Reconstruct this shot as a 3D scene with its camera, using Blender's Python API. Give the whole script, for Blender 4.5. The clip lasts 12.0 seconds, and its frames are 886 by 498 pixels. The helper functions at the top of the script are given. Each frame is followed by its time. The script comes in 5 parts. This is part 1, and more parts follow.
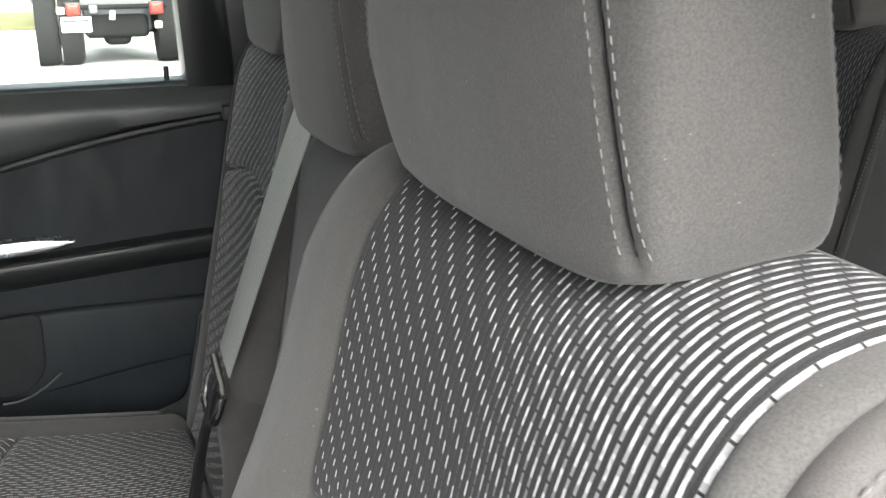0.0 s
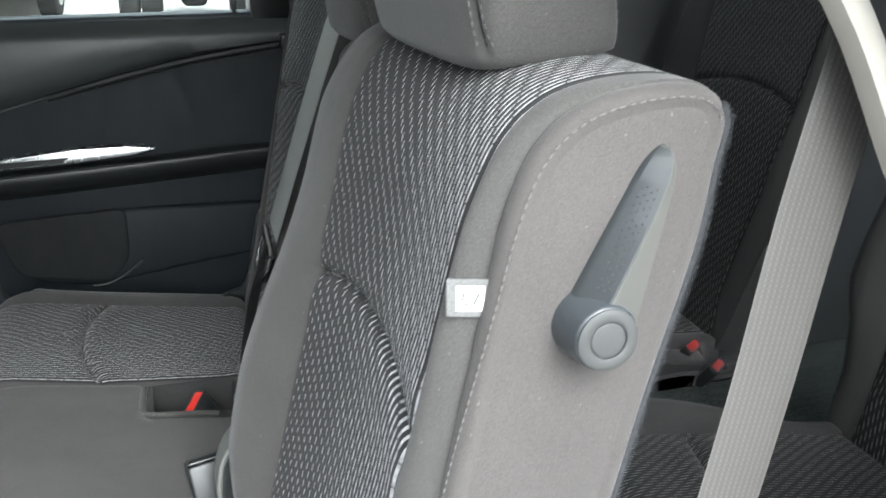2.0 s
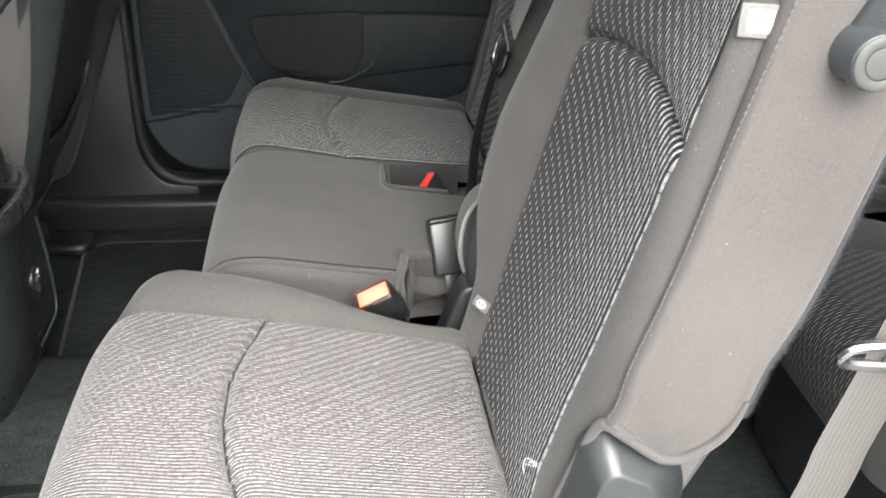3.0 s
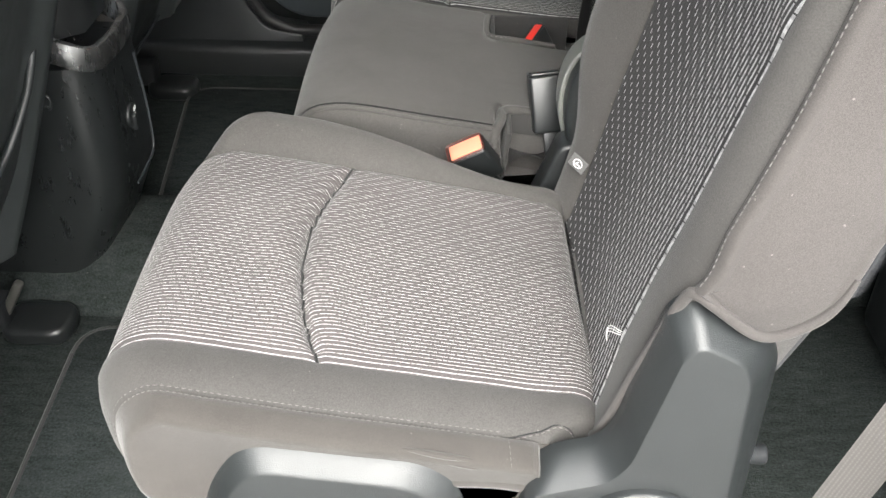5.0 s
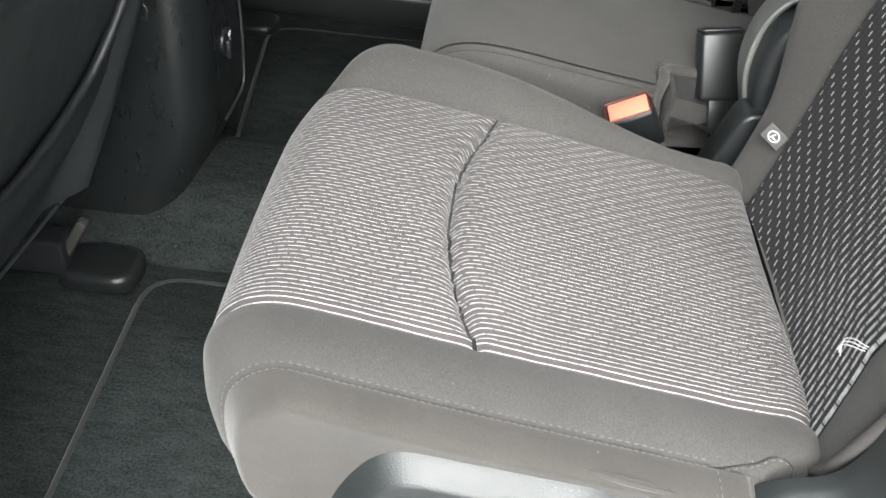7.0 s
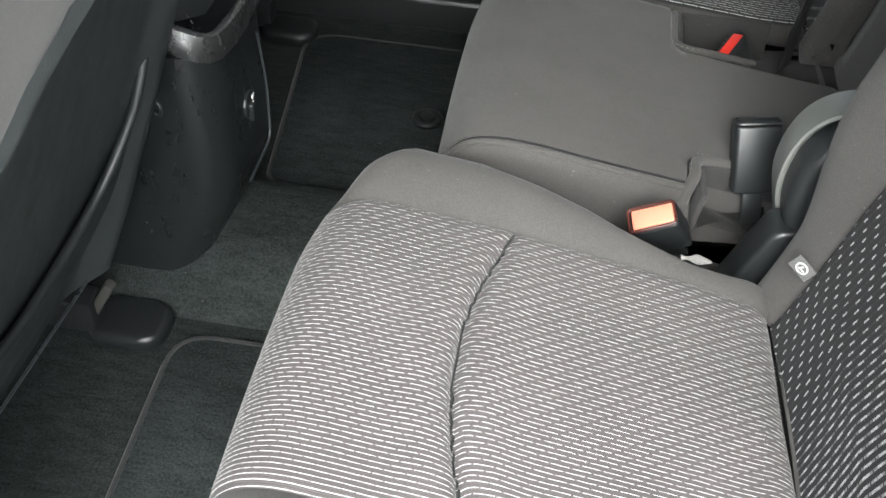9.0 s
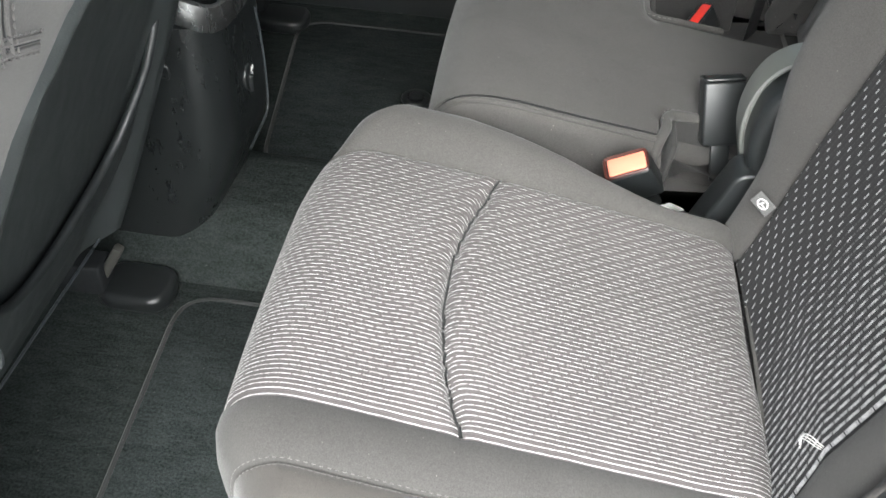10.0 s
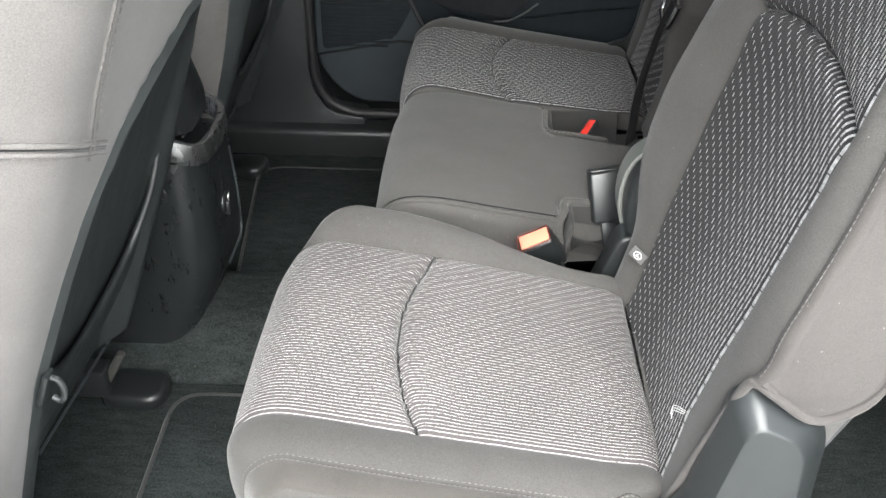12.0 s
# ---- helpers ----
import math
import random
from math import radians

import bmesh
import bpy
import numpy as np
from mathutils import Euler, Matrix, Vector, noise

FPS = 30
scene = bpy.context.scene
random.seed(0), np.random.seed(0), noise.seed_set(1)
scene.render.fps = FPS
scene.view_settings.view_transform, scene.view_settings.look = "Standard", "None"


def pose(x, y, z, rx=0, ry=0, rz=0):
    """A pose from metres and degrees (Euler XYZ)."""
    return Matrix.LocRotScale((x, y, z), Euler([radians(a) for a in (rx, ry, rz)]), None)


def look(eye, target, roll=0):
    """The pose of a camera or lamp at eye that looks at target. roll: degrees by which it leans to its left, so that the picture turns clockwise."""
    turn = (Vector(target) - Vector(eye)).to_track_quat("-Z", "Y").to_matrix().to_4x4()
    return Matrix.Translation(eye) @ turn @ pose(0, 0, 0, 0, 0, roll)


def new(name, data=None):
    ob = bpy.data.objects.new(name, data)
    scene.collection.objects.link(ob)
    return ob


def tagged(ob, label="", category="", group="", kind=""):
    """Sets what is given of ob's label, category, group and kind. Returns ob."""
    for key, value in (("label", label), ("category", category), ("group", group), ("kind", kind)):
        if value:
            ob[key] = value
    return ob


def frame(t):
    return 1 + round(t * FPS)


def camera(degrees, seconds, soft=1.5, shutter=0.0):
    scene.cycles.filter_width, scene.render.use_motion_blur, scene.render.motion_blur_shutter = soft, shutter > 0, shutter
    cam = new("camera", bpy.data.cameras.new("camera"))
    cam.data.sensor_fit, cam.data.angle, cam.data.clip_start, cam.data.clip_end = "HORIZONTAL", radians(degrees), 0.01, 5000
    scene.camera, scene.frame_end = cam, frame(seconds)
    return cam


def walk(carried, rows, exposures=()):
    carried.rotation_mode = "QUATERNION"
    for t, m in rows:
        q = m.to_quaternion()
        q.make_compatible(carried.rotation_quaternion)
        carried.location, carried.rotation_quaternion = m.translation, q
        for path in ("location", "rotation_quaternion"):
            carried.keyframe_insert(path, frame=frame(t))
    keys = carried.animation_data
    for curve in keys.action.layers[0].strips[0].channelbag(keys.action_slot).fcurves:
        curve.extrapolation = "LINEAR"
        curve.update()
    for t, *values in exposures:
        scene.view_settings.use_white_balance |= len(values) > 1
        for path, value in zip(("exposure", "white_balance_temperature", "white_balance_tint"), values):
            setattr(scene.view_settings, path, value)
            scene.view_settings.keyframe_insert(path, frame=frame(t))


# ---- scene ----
cam = camera(49.9, 12.0, 1.5, 0.2)
METRES, EYE, TILT, LEAN, TURN = 1.4, 0.93, -18.0, 0.0, -21.5
ROWS = [
    (0.0, 0.0, 0.0, 0.0, 0.0, 0.0, -0.0),
    (0.5, 0.0254, -0.0381, -0.0069, 0.68, 0.19, -0.04),
    (1.0, 0.0588, -0.0877, -0.0247, 1.05, -0.1, -0.59),
    (1.5, 0.0772, -0.1152, -0.0374, 2.42, -1.38, -0.75),
    (2.0, 0.0543, -0.1538, -0.0682, 4.03, -1.83, -1.51),
    (2.5, 0.0406, -0.2022, -0.1005, 9.61, -5.52, -3.71),
    (3.0, 0.0192, -0.2399, -0.1282, 14.61, -10.75, -6.16),
    (3.5, 0.0059, -0.2518, -0.1439, 18.1, -14.55, -7.86),
    (5.5, 0.0263, -0.1869, -0.1546, 22.13, -19.75, -7.51),
    (6.0, -0.0256, -0.1835, -0.1898, 22.24, -19.31, -7.89),
    (6.5, -0.0704, -0.1735, -0.2184, 22.56, -19.66, -10.85),
    (8.5, -0.1076, -0.0745, -0.1022, 29.14, -27.12, -11.83),
    (9.0, -0.1035, -0.0859, -0.0889, 28.62, -27.35, -11.54),
    (9.5, -0.0908, -0.1026, -0.0932, 28.06, -27.33, -11.26),
    (10.0, -0.073, -0.1374, -0.1043, 27.64, -26.56, -11.01),
    (10.5, -0.022, -0.1839, -0.1046, 26.42, -24.77, -8.66),
    (11.0, 0.0085, -0.2237, -0.092, 25.22, -21.28, -7.32),
    (11.5, -0.0044, -0.2525, -0.0929, 23.03, -18.11, -7.47),
    (12.0, 0.0092, -0.2905, -0.1033, 23.38, -16.37, -7.66),
]
walk(cam, [(t, pose(0, 0, EYE, TILT, LEAN, TURN) @ pose(METRES * x, METRES * y, METRES * z, 90 + pitch, roll, yaw)) for t, x, y, z, yaw, pitch, roll in ROWS],
     [(0.0, 2.62, 6350, 7), (0.7, 2.42, 5850, 6), (1.5, 2.06, 5600, 5), (2.2, 2.1, 6150, 4), (3.0, 2.35, 6420, 8), (5.5, 1.98, 6480, 7), (6.5, 1.88, 6350, 6), (8.5, 2.0, 6200, 5), (12.0, 2.22, 6250, 6)])

# ---- world, sun and exposure ----
world = bpy.data.worlds.new("sky")
scene.world = world
world.use_nodes = True
wn = world.node_tree
sky = wn.nodes.new("ShaderNodeTexSky")
sky.sky_type, sky.sun_disc, sky.sun_elevation, sky.sun_rotation = "NISHITA", False, radians(43), radians(175)
sky.air_density, sky.dust_density, sky.ozone_density = 1.0, 6.0, 1.0
hsv = wn.nodes.new("ShaderNodeHueSaturation")
hsv.inputs["Saturation"].default_value = 0.3
wn.links.new(sky.outputs[0], hsv.inputs["Color"])
wn.links.new(hsv.outputs[0], wn.nodes["Background"].inputs[0])
wn.nodes["Background"].inputs[1].default_value = 0.15
sun = new("sun", bpy.data.lights.new("sun", "SUN"))
sun.data.energy, sun.data.angle, sun.data.color = 1.3, radians(75), (1.0, 0.985, 0.965)
sun.matrix_world = look((0.5, -5.5, 5.4), (0, 0, 0))

# ---- materials ----


def nodes_of(name):
    m = bpy.data.materials.new(name)
    m.use_nodes = True
    return m, m.node_tree, m.node_tree.nodes["Principled BSDF"]


def rgb(c):
    return (*c, 1) if len(c) == 3 else c


def noise_tex(nt, scale, detail=4.0, coord="Object", rough=0.6, stretch=None):
    tc = nt.nodes.new("ShaderNodeTexCoord")
    n = nt.nodes.new("ShaderNodeTexNoise")
    n.inputs["Scale"].default_value, n.inputs["Detail"].default_value, n.inputs["Roughness"].default_value = scale, detail, rough
    if stretch:
        mp = nt.nodes.new("ShaderNodeMapping")
        mp.inputs["Scale"].default_value = stretch
        nt.links.new(tc.outputs[coord], mp.inputs[0])
        nt.links.new(mp.outputs[0], n.inputs["Vector"])
    else:
        nt.links.new(tc.outputs[coord], n.inputs["Vector"])
    return n.outputs["Fac"]


def ramp(nt, fac, stops):
    r = nt.nodes.new("ShaderNodeValToRGB")
    r.color_ramp.elements[0].position, r.color_ramp.elements[0].color = stops[0][0], rgb(stops[0][1])
    r.color_ramp.elements[1].position, r.color_ramp.elements[1].color = stops[-1][0], rgb(stops[-1][1])
    for p, c in stops[1:-1]:
        e = r.color_ramp.elements.new(p)
        e.color = rgb(c)
    nt.links.new(fac, r.inputs[0])
    return r.outputs[0]


def math_node(nt, op, a, b=None, c=None):
    n = nt.nodes.new("ShaderNodeMath")
    n.operation = op
    for i, v in enumerate((a, b, c)):
        if v is None:
            continue
        if isinstance(v, (int, float)):
            n.inputs[i].default_value = v
        else:
            nt.links.new(v, n.inputs[i])
    return n.outputs[0]


def mix_col(nt, fac, a, b, mode="MIX"):
    n = nt.nodes.new("ShaderNodeMix")
    n.data_type, n.blend_type = "RGBA", mode
    for sock, v in ((n.inputs[0], fac), (n.inputs[6], a), (n.inputs[7], b)):
        if isinstance(v, (int, float)):
            sock.default_value = v
        elif isinstance(v, tuple):
            sock.default_value = rgb(v)
        else:
            nt.links.new(v, sock)
    return n.outputs[2]


def bump(nt, bsdf, height, strength, distance):
    b = nt.nodes.new("ShaderNodeBump")
    b.inputs["Strength"].default_value, b.inputs["Distance"].default_value = strength, distance
    nt.links.new(height, b.inputs["Height"])
    nt.links.new(b.outputs[0], bsdf.inputs["Normal"])


def scaled(c, k):
    return tuple(min(1.0, v * k) for v in c)


def fabric(name, col, grain=900.0, rough=0.95, sheen=0.25, blotch=6.0):
    m, nt, b = nodes_of(name)
    big = noise_tex(nt, blotch, 5)
    fine = noise_tex(nt, grain, 2, rough=0.7)
    c1 = ramp(nt, big, [(0.3, scaled(col, 0.86)), (0.7, scaled(col, 1.14))])
    c2 = ramp(nt, fine, [(0.32, (0.8, 0.8, 0.8)), (0.68, (1.2, 1.2, 1.2))])
    col_out = mix_col(nt, 1.0, c1, c2, "MULTIPLY")
    lint = noise_tex(nt, 300, 1, rough=0.4)
    fleck = ramp(nt, lint, [(0.79, (0, 0, 0)), (0.81, (1, 1, 1))])
    col_out = mix_col(nt, math_node(nt, "MULTIPLY", fleck, 0.25), col_out, (0.35, 0.33, 0.3))
    nt.links.new(col_out, b.inputs["Base Color"])
    b.inputs["Roughness"].default_value = rough
    b.inputs["Sheen Weight"].default_value = sheen
    b.inputs["Sheen Roughness"].default_value = 0.5
    b.inputs["Specular IOR Level"].default_value = 0.2
    soft = math_node(nt, "ADD", math_node(nt, "MULTIPLY", fine, 2.0), math_node(nt, "MULTIPLY", noise_tex(nt, 22, 3), 6.0))
    bump(nt, b, soft, 0.3, 0.0005)
    return m


def plastic(name, col, rough=0.45, grain=1400.0, bumpy=0.25, metal=0.0, spec=0.5, relief=0.0004, worn=0.2):
    m, nt, b = nodes_of(name)
    big = noise_tex(nt, 9, 4)
    fine = noise_tex(nt, grain, 2)
    c1 = ramp(nt, big, [(0.3, scaled(col, 0.88)), (0.72, scaled(col, 1.15))])
    nt.links.new(c1, b.inputs["Base Color"])
    scuff = noise_tex(nt, 40, 5, rough=0.75, stretch=(1, 1, 0.35))
    r = nt.nodes.new("ShaderNodeMapRange")
    r.inputs[1].default_value, r.inputs[2].default_value, r.inputs[3].default_value, r.inputs[4].default_value = 0.3, 0.75, rough * (1 - 0.75 * worn), min(1, rough * (1 + 1.25 * worn))
    nt.links.new(scuff, r.inputs[0])
    nt.links.new(r.outputs[0], b.inputs["Roughness"])
    b.inputs["Metallic"].default_value = metal
    b.inputs["Specular IOR Level"].default_value = spec
    bump(nt, b, fine, bumpy, relief)
    return m


def dashed_fabric(name, base, thread, pitch=0.0045, length=0.0185, fill=0.45, thick=0.19, shift=0.37, dim=0.22, gaps=0.8, border=-999, sheen=0.15, grade=None, jitter=0.13, fade=None, swell=None):
    """Woven cloth with broken bright threads: u runs along them, v across, both in metres.
    grade: (v0, v1, fill at v0, fill at v1), where the dashes grow shorter across the cloth.
    swell: (v0, v1, t0, t1), where the thread grows thinner; fade: (v0, v1, d0, d1), where the thread between the dashes sinks into the cloth."""
    m, nt, b = nodes_of(name)
    uv = nt.nodes.new("ShaderNodeUVMap")
    sep = nt.nodes.new("ShaderNodeSeparateXYZ")
    nt.links.new(uv.outputs[0], sep.inputs[0])
    wob = noise_tex(nt, 30, 2, coord="UV")
    v = math_node(nt, "ADD", sep.outputs[1], math_node(nt, "MULTIPLY", math_node(nt, "SUBTRACT", wob, 0.5), 0.0012))
    row = math_node(nt, "DIVIDE", v, pitch)
    rowi = math_node(nt, "FLOOR", row)
    rf = math_node(nt, "ABSOLUTE", math_node(nt, "SUBTRACT", math_node(nt, "FRACT", row), 0.5))
    white = nt.nodes.new("ShaderNodeTexWhiteNoise")
    white.noise_dimensions = "1D"
    nt.links.new(rowi, white.inputs["W"])
    jit = math_node(nt, "MULTIPLY", white.outputs["Value"], jitter)
    du = math_node(nt, "FRACT", math_node(nt, "ADD", math_node(nt, "ADD", math_node(nt, "DIVIDE", sep.outputs[0], length), math_node(nt, "MULTIPLY", rowi, shift)), jit))

    def step(x, lo, hi, a=1.0, z=0.0):
        r = nt.nodes.new("ShaderNodeMapRange")
        r.interpolation_type = "SMOOTHSTEP"
        for i, k in enumerate((lo, hi, a, z), 1):
            r.inputs[i].default_value = k
        nt.links.new(x, r.inputs[0])
        return r.outputs[0]
    du_c = math_node(nt, "ABSOLUTE", math_node(nt, "SUBTRACT", du, 0.5))

    def slope(v0, v1, a, z):
        r = nt.nodes.new("ShaderNodeMapRange")
        for i, k in enumerate((v0, v1, a, z), 1):
            r.inputs[i].default_value = k
        nt.links.new(sep.outputs[1], r.inputs[0])
        return r.outputs[0]
    across = step(math_node(nt, "SUBTRACT", rf, slope(*(swell or (0.0, 1.0, thick * 0.5, thick * 0.5)))), -0.08 * thick, 0.08 * thick)
    v0, v1, f0, f1 = grade or (0.0, 1.0, fill, fill)
    along = step(math_node(nt, "SUBTRACT", du_c, slope(v0, v1, f0 * 0.5, f1 * 0.5)), -0.03, 0.03)
    dash = math_node(nt, "MULTIPLY", across, along)
    gap = math_node(nt, "MULTIPLY", across, step(du_c, 0.455, 0.475, 0.0, 1.0))
    fine = noise_tex(nt, 1100, 2, rough=0.7)
    big = noise_tex(nt, 7, 4)
    ground = mix_col(nt, 1.0, ramp(nt, big, [(0.3, scaled(base, 0.85)), (0.7, scaled(base, 1.15))]), ramp(nt, fine, [(0.3, (0.7, 0.7, 0.7)), (0.7, (1.3, 1.3, 1.3))]), "MULTIPLY")
    grooves = step(rf, 0.36, 0.48, 0.0, 1.0)
    ground = mix_col(nt, math_node(nt, "MULTIPLY", grooves, 0.3), ground, scaled(base, 0.4))
    ground = mix_col(nt, math_node(nt, "MULTIPLY", gap, gaps), ground, scaled(base, 0.2))
    weft = math_node(nt, "SINE", math_node(nt, "MULTIPLY", sep.outputs[0], 2 * math.pi / 0.0007))
    worn = mix_col(nt, noise_tex(nt, 420, 2), scaled(thread, 0.6), scaled(thread, 1.15))
    worn = mix_col(nt, step(weft, -0.9, -0.2, 0.35, 0.0), worn, scaled(thread, 0.25))
    rim = math_node(nt, "LESS_THAN", rowi, float(border))  # the outermost rows are woven denser
    faint = math_node(nt, "MULTIPLY", across, slope(*fade) if fade else math_node(nt, "MULTIPLY_ADD", rim, 0.3, dim))
    col = mix_col(nt, math_node(nt, "MAXIMUM", math_node(nt, "MULTIPLY", dash, step(noise_tex(nt, 260, 1), 0.3, 0.55, 0.55, 0.97)), math_node(nt, "MULTIPLY", faint, math_node(nt, "SUBTRACT", 1.0, gap))), ground, worn)
    nt.links.new(col, b.inputs["Base Color"])
    b.inputs["Roughness"].default_value = 0.85
    b.inputs["Specular IOR Level"].default_value = 0.25
    b.inputs["Sheen Weight"].default_value = sheen
    h = math_node(nt, "ADD", math_node(nt, "SUBTRACT", dash, grooves), math_node(nt, "MULTIPLY", fine, 0.35))
    bump(nt, b, h, 0.3, 0.0006)
    return m


def webbing(name, col):
    m, nt, b = nodes_of(name)
    uv = nt.nodes.new("ShaderNodeUVMap")
    sep = nt.nodes.new("ShaderNodeSeparateXYZ")
    nt.links.new(uv.outputs[0], sep.inputs[0])
    a = math_node(nt, "SINE", math_node(nt, "MULTIPLY", sep.outputs[0], 2 * math.pi / 0.003))
    c = math_node(nt, "SINE", math_node(nt, "MULTIPLY", sep.outputs[1], 2 * math.pi / 0.0040))
    w = math_node(nt, "MULTIPLY", math_node(nt, "MULTIPLY_ADD", a, 0.4, 0.5), math_node(nt, "MAXIMUM", c, -0.3))
    n = noise_tex(nt, 500, 2)
    w2 = math_node(nt, "ADD", w, math_node(nt, "MULTIPLY", n, 0.6))
    nt.links.new(ramp(nt, w2, [(0.1, scaled(col, 0.8)), (1.2, scaled(col, 1.3))]), b.inputs["Base Color"])
    b.inputs["Roughness"].default_value = 0.6
    bump(nt, b, w2, 0.35, 0.0004)
    return m


def carpet(name, col):
    m, nt, b = nodes_of(name)
    big = noise_tex(nt, 8, 5)
    fine = noise_tex(nt, 330, 3, rough=0.8)
    mid = noise_tex(nt, 60, 5, rough=0.75, stretch=(0.5, 1.6, 1))
    c1 = mix_col(nt, 1.0, ramp(nt, big, [(0.3, scaled(col, 0.8)), (0.7, scaled(col, 1.25))]), ramp(nt, fine, [(0.34, (0.35, 0.35, 0.35)), (0.68, (2.0, 2.0, 2.0))]), "MULTIPLY")
    lint = ramp(nt, noise_tex(nt, 190, 1, rough=0.4), [(0.77, (0, 0, 0)), (0.8, (1, 1, 1))])
    c1 = mix_col(nt, math_node(nt, "MULTIPLY", lint, 0.3), c1, (0.3, 0.29, 0.27))
    nt.links.new(mix_col(nt, 0.35, c1, ramp(nt, mid, [(0.38, scaled(col, 0.4)), (0.66, scaled(col, 2.0))])), b.inputs["Base Color"])
    b.inputs["Roughness"].default_value = 1.0
    b.inputs["Specular IOR Level"].default_value = 0.05
    bump(nt, b, math_node(nt, "ADD", fine, mid), 0.8, 0.002)
    return m


def glass(name):
    m = bpy.data.materials.new(name)
    m.use_nodes = True
    nt = m.node_tree
    nt.nodes.remove(nt.nodes["Principled BSDF"])
    tr, gl, mx, fr = (nt.nodes.new("ShaderNode" + k) for k in ("BsdfTransparent", "BsdfGlossy", "MixShader", "Fresnel"))
    tr.inputs[0].default_value = (0.9, 0.93, 0.9, 1)
    gl.inputs["Roughness"].default_value = 0.02
    fr.inputs[0].default_value = 1.25
    nt.links.new(fr.outputs[0], mx.inputs[0])
    nt.links.new(tr.outputs[0], mx.inputs[1])
    nt.links.new(gl.outputs[0], mx.inputs[2])
    nt.links.new(mx.outputs[0], nt.nodes["Material Output"].inputs[0])
    return m


CLOTH = fabric("grey_brown_cloth", (0.0605, 0.0578, 0.0552), sheen=0.14)
CLOTH_SIDE = fabric("brown_side_cloth", (0.054, 0.0495, 0.0455), grain=1300, blotch=14)
# seat cloth darkened to carry the shade of the third row and the pockets
CLOTH_SHADED = fabric("shaded_cloth", (0.036, 0.035, 0.0345), sheen=0.1)
LEATHER = fabric("side_cloth", (0.066, 0.0605, 0.058), grain=1300, sheen=0.12)
# front seat cloth, lightened for the daylight falling on its back
COVER = fabric("front_cloth_lit", (0.135, 0.128, 0.123), grain=1000, sheen=0.15)
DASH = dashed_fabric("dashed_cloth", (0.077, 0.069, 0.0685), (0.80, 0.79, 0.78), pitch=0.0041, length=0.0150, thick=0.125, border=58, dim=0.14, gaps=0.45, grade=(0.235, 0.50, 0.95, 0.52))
# far cushion copy: ground colour darkened for the shade on that side
DASH_FAR = dashed_fabric("dashed_cloth_far_shaded", (0.024, 0.0230, 0.0226), (0.68, 0.67, 0.66), pitch=0.0058, length=0.0185, thick=0.2, border=-9, dim=0.06, gaps=0.0, grade=(0.22, 0.50, 0.4, 0.9))
# backrest copy: ground colour lowered for the shade on the lower back
DASH_BACK = dashed_fabric("dashed_cloth_back_shaded", (0.024, 0.0232, 0.024), (0.62, 0.61, 0.615), pitch=0.0052, length=0.0163, thick=0.28, swell=(0.0, 0.12, 0.2, 0.12), gaps=0.1, shift=-0.25, jitter=0.06, sheen=0.05, grade=(0.0, 0.20, 0.62, 0.25), fade=(0.012, 0.13, 0.62, 0.03))
# dashed cloth with third-row shade put into its colours
DASH_SHADED = dashed_fabric("dashed_cloth_shaded", (0.020, 0.0197, 0.0197), (0.2, 0.2, 0.197), fill=0.55, thick=0.3, sheen=0.05)
THREAD = fabric("pale_thread", (0.125, 0.117, 0.114), grain=2000)
THREAD_SIDE = fabric("brown_grey_thread", (0.10, 0.094, 0.09), grain=2000)
THREAD_DARK = fabric("grey_thread", (0.12, 0.112, 0.108), grain=2000)
PLASTIC = plastic("black_plastic", (0.016, 0.0178, 0.0185), 0.34, grain=900, bumpy=0.18, spec=0.55, worn=0.06)
PLASTIC_MATT = plastic("matt_black_plastic", (0.014, 0.0155, 0.017), 0.7, bumpy=0.3, spec=0.25)
PLASTIC_SOFT = plastic("soft_black_plastic", (0.023, 0.0255, 0.027), 0.36, grain=700, bumpy=0.6, relief=0.0006)
PLASTIC_GREY = plastic("grey_plastic", (0.020, 0.0225, 0.0233), 0.34, grain=1100, bumpy=0.6, relief=0.0005, spec=0.6)
PLASTIC_MID = plastic("charcoal_plastic", (0.036, 0.041, 0.045), 0.3, bumpy=0.2, spec=0.6)
CONSOLE = plastic("console_plastic", (0.014, 0.0158, 0.0163), 0.29, grain=700, bumpy=0.4, relief=0.0005, spec=0.8)
SHELL = plastic("charcoal_shell_plastic", (0.080, 0.089, 0.090), 0.4, grain=800, bumpy=0.5, relief=0.0005)
DOOR_DARK = plastic("blue_black_inset_plastic", (0.012, 0.0155, 0.019), 0.6, spec=0.3)
# door plastic made lighter for the window light on the ledge
LEDGE = plastic("ledge_plastic_lit", (0.055, 0.061, 0.061), 0.4, grain=900, bumpy=0.15, spec=0.6)
DOOR_GREY = plastic("blue_black_door_plastic", (0.038, 0.046, 0.052), 0.42, grain=900, bumpy=0.3)
PLASTIC_WARM = plastic("light_grey_plastic", (0.046, 0.047, 0.046), 0.55, bumpy=0.1)
STRAP = plastic("strap_plastic", (0.15, 0.155, 0.145), 0.35, bumpy=0.1)
LEVER = plastic("lever_plastic", (0.062, 0.061, 0.056), 0.5, bumpy=0.1, spec=0.35)
LEVER_DARK = plastic("lever_grip_plastic", (0.030, 0.033, 0.035), 0.55, bumpy=0.1, spec=0.3)
BEIGE = plastic("beige_plastic", (0.32, 0.30, 0.265), 0.6, grain=2200, bumpy=0.15)
HEADLINER = fabric("headliner_cloth", (0.55, 0.52, 0.46))
SILVER = plastic("silver_trim", (0.62, 0.63, 0.64), 0.25, bumpy=0.03, metal=0.9)
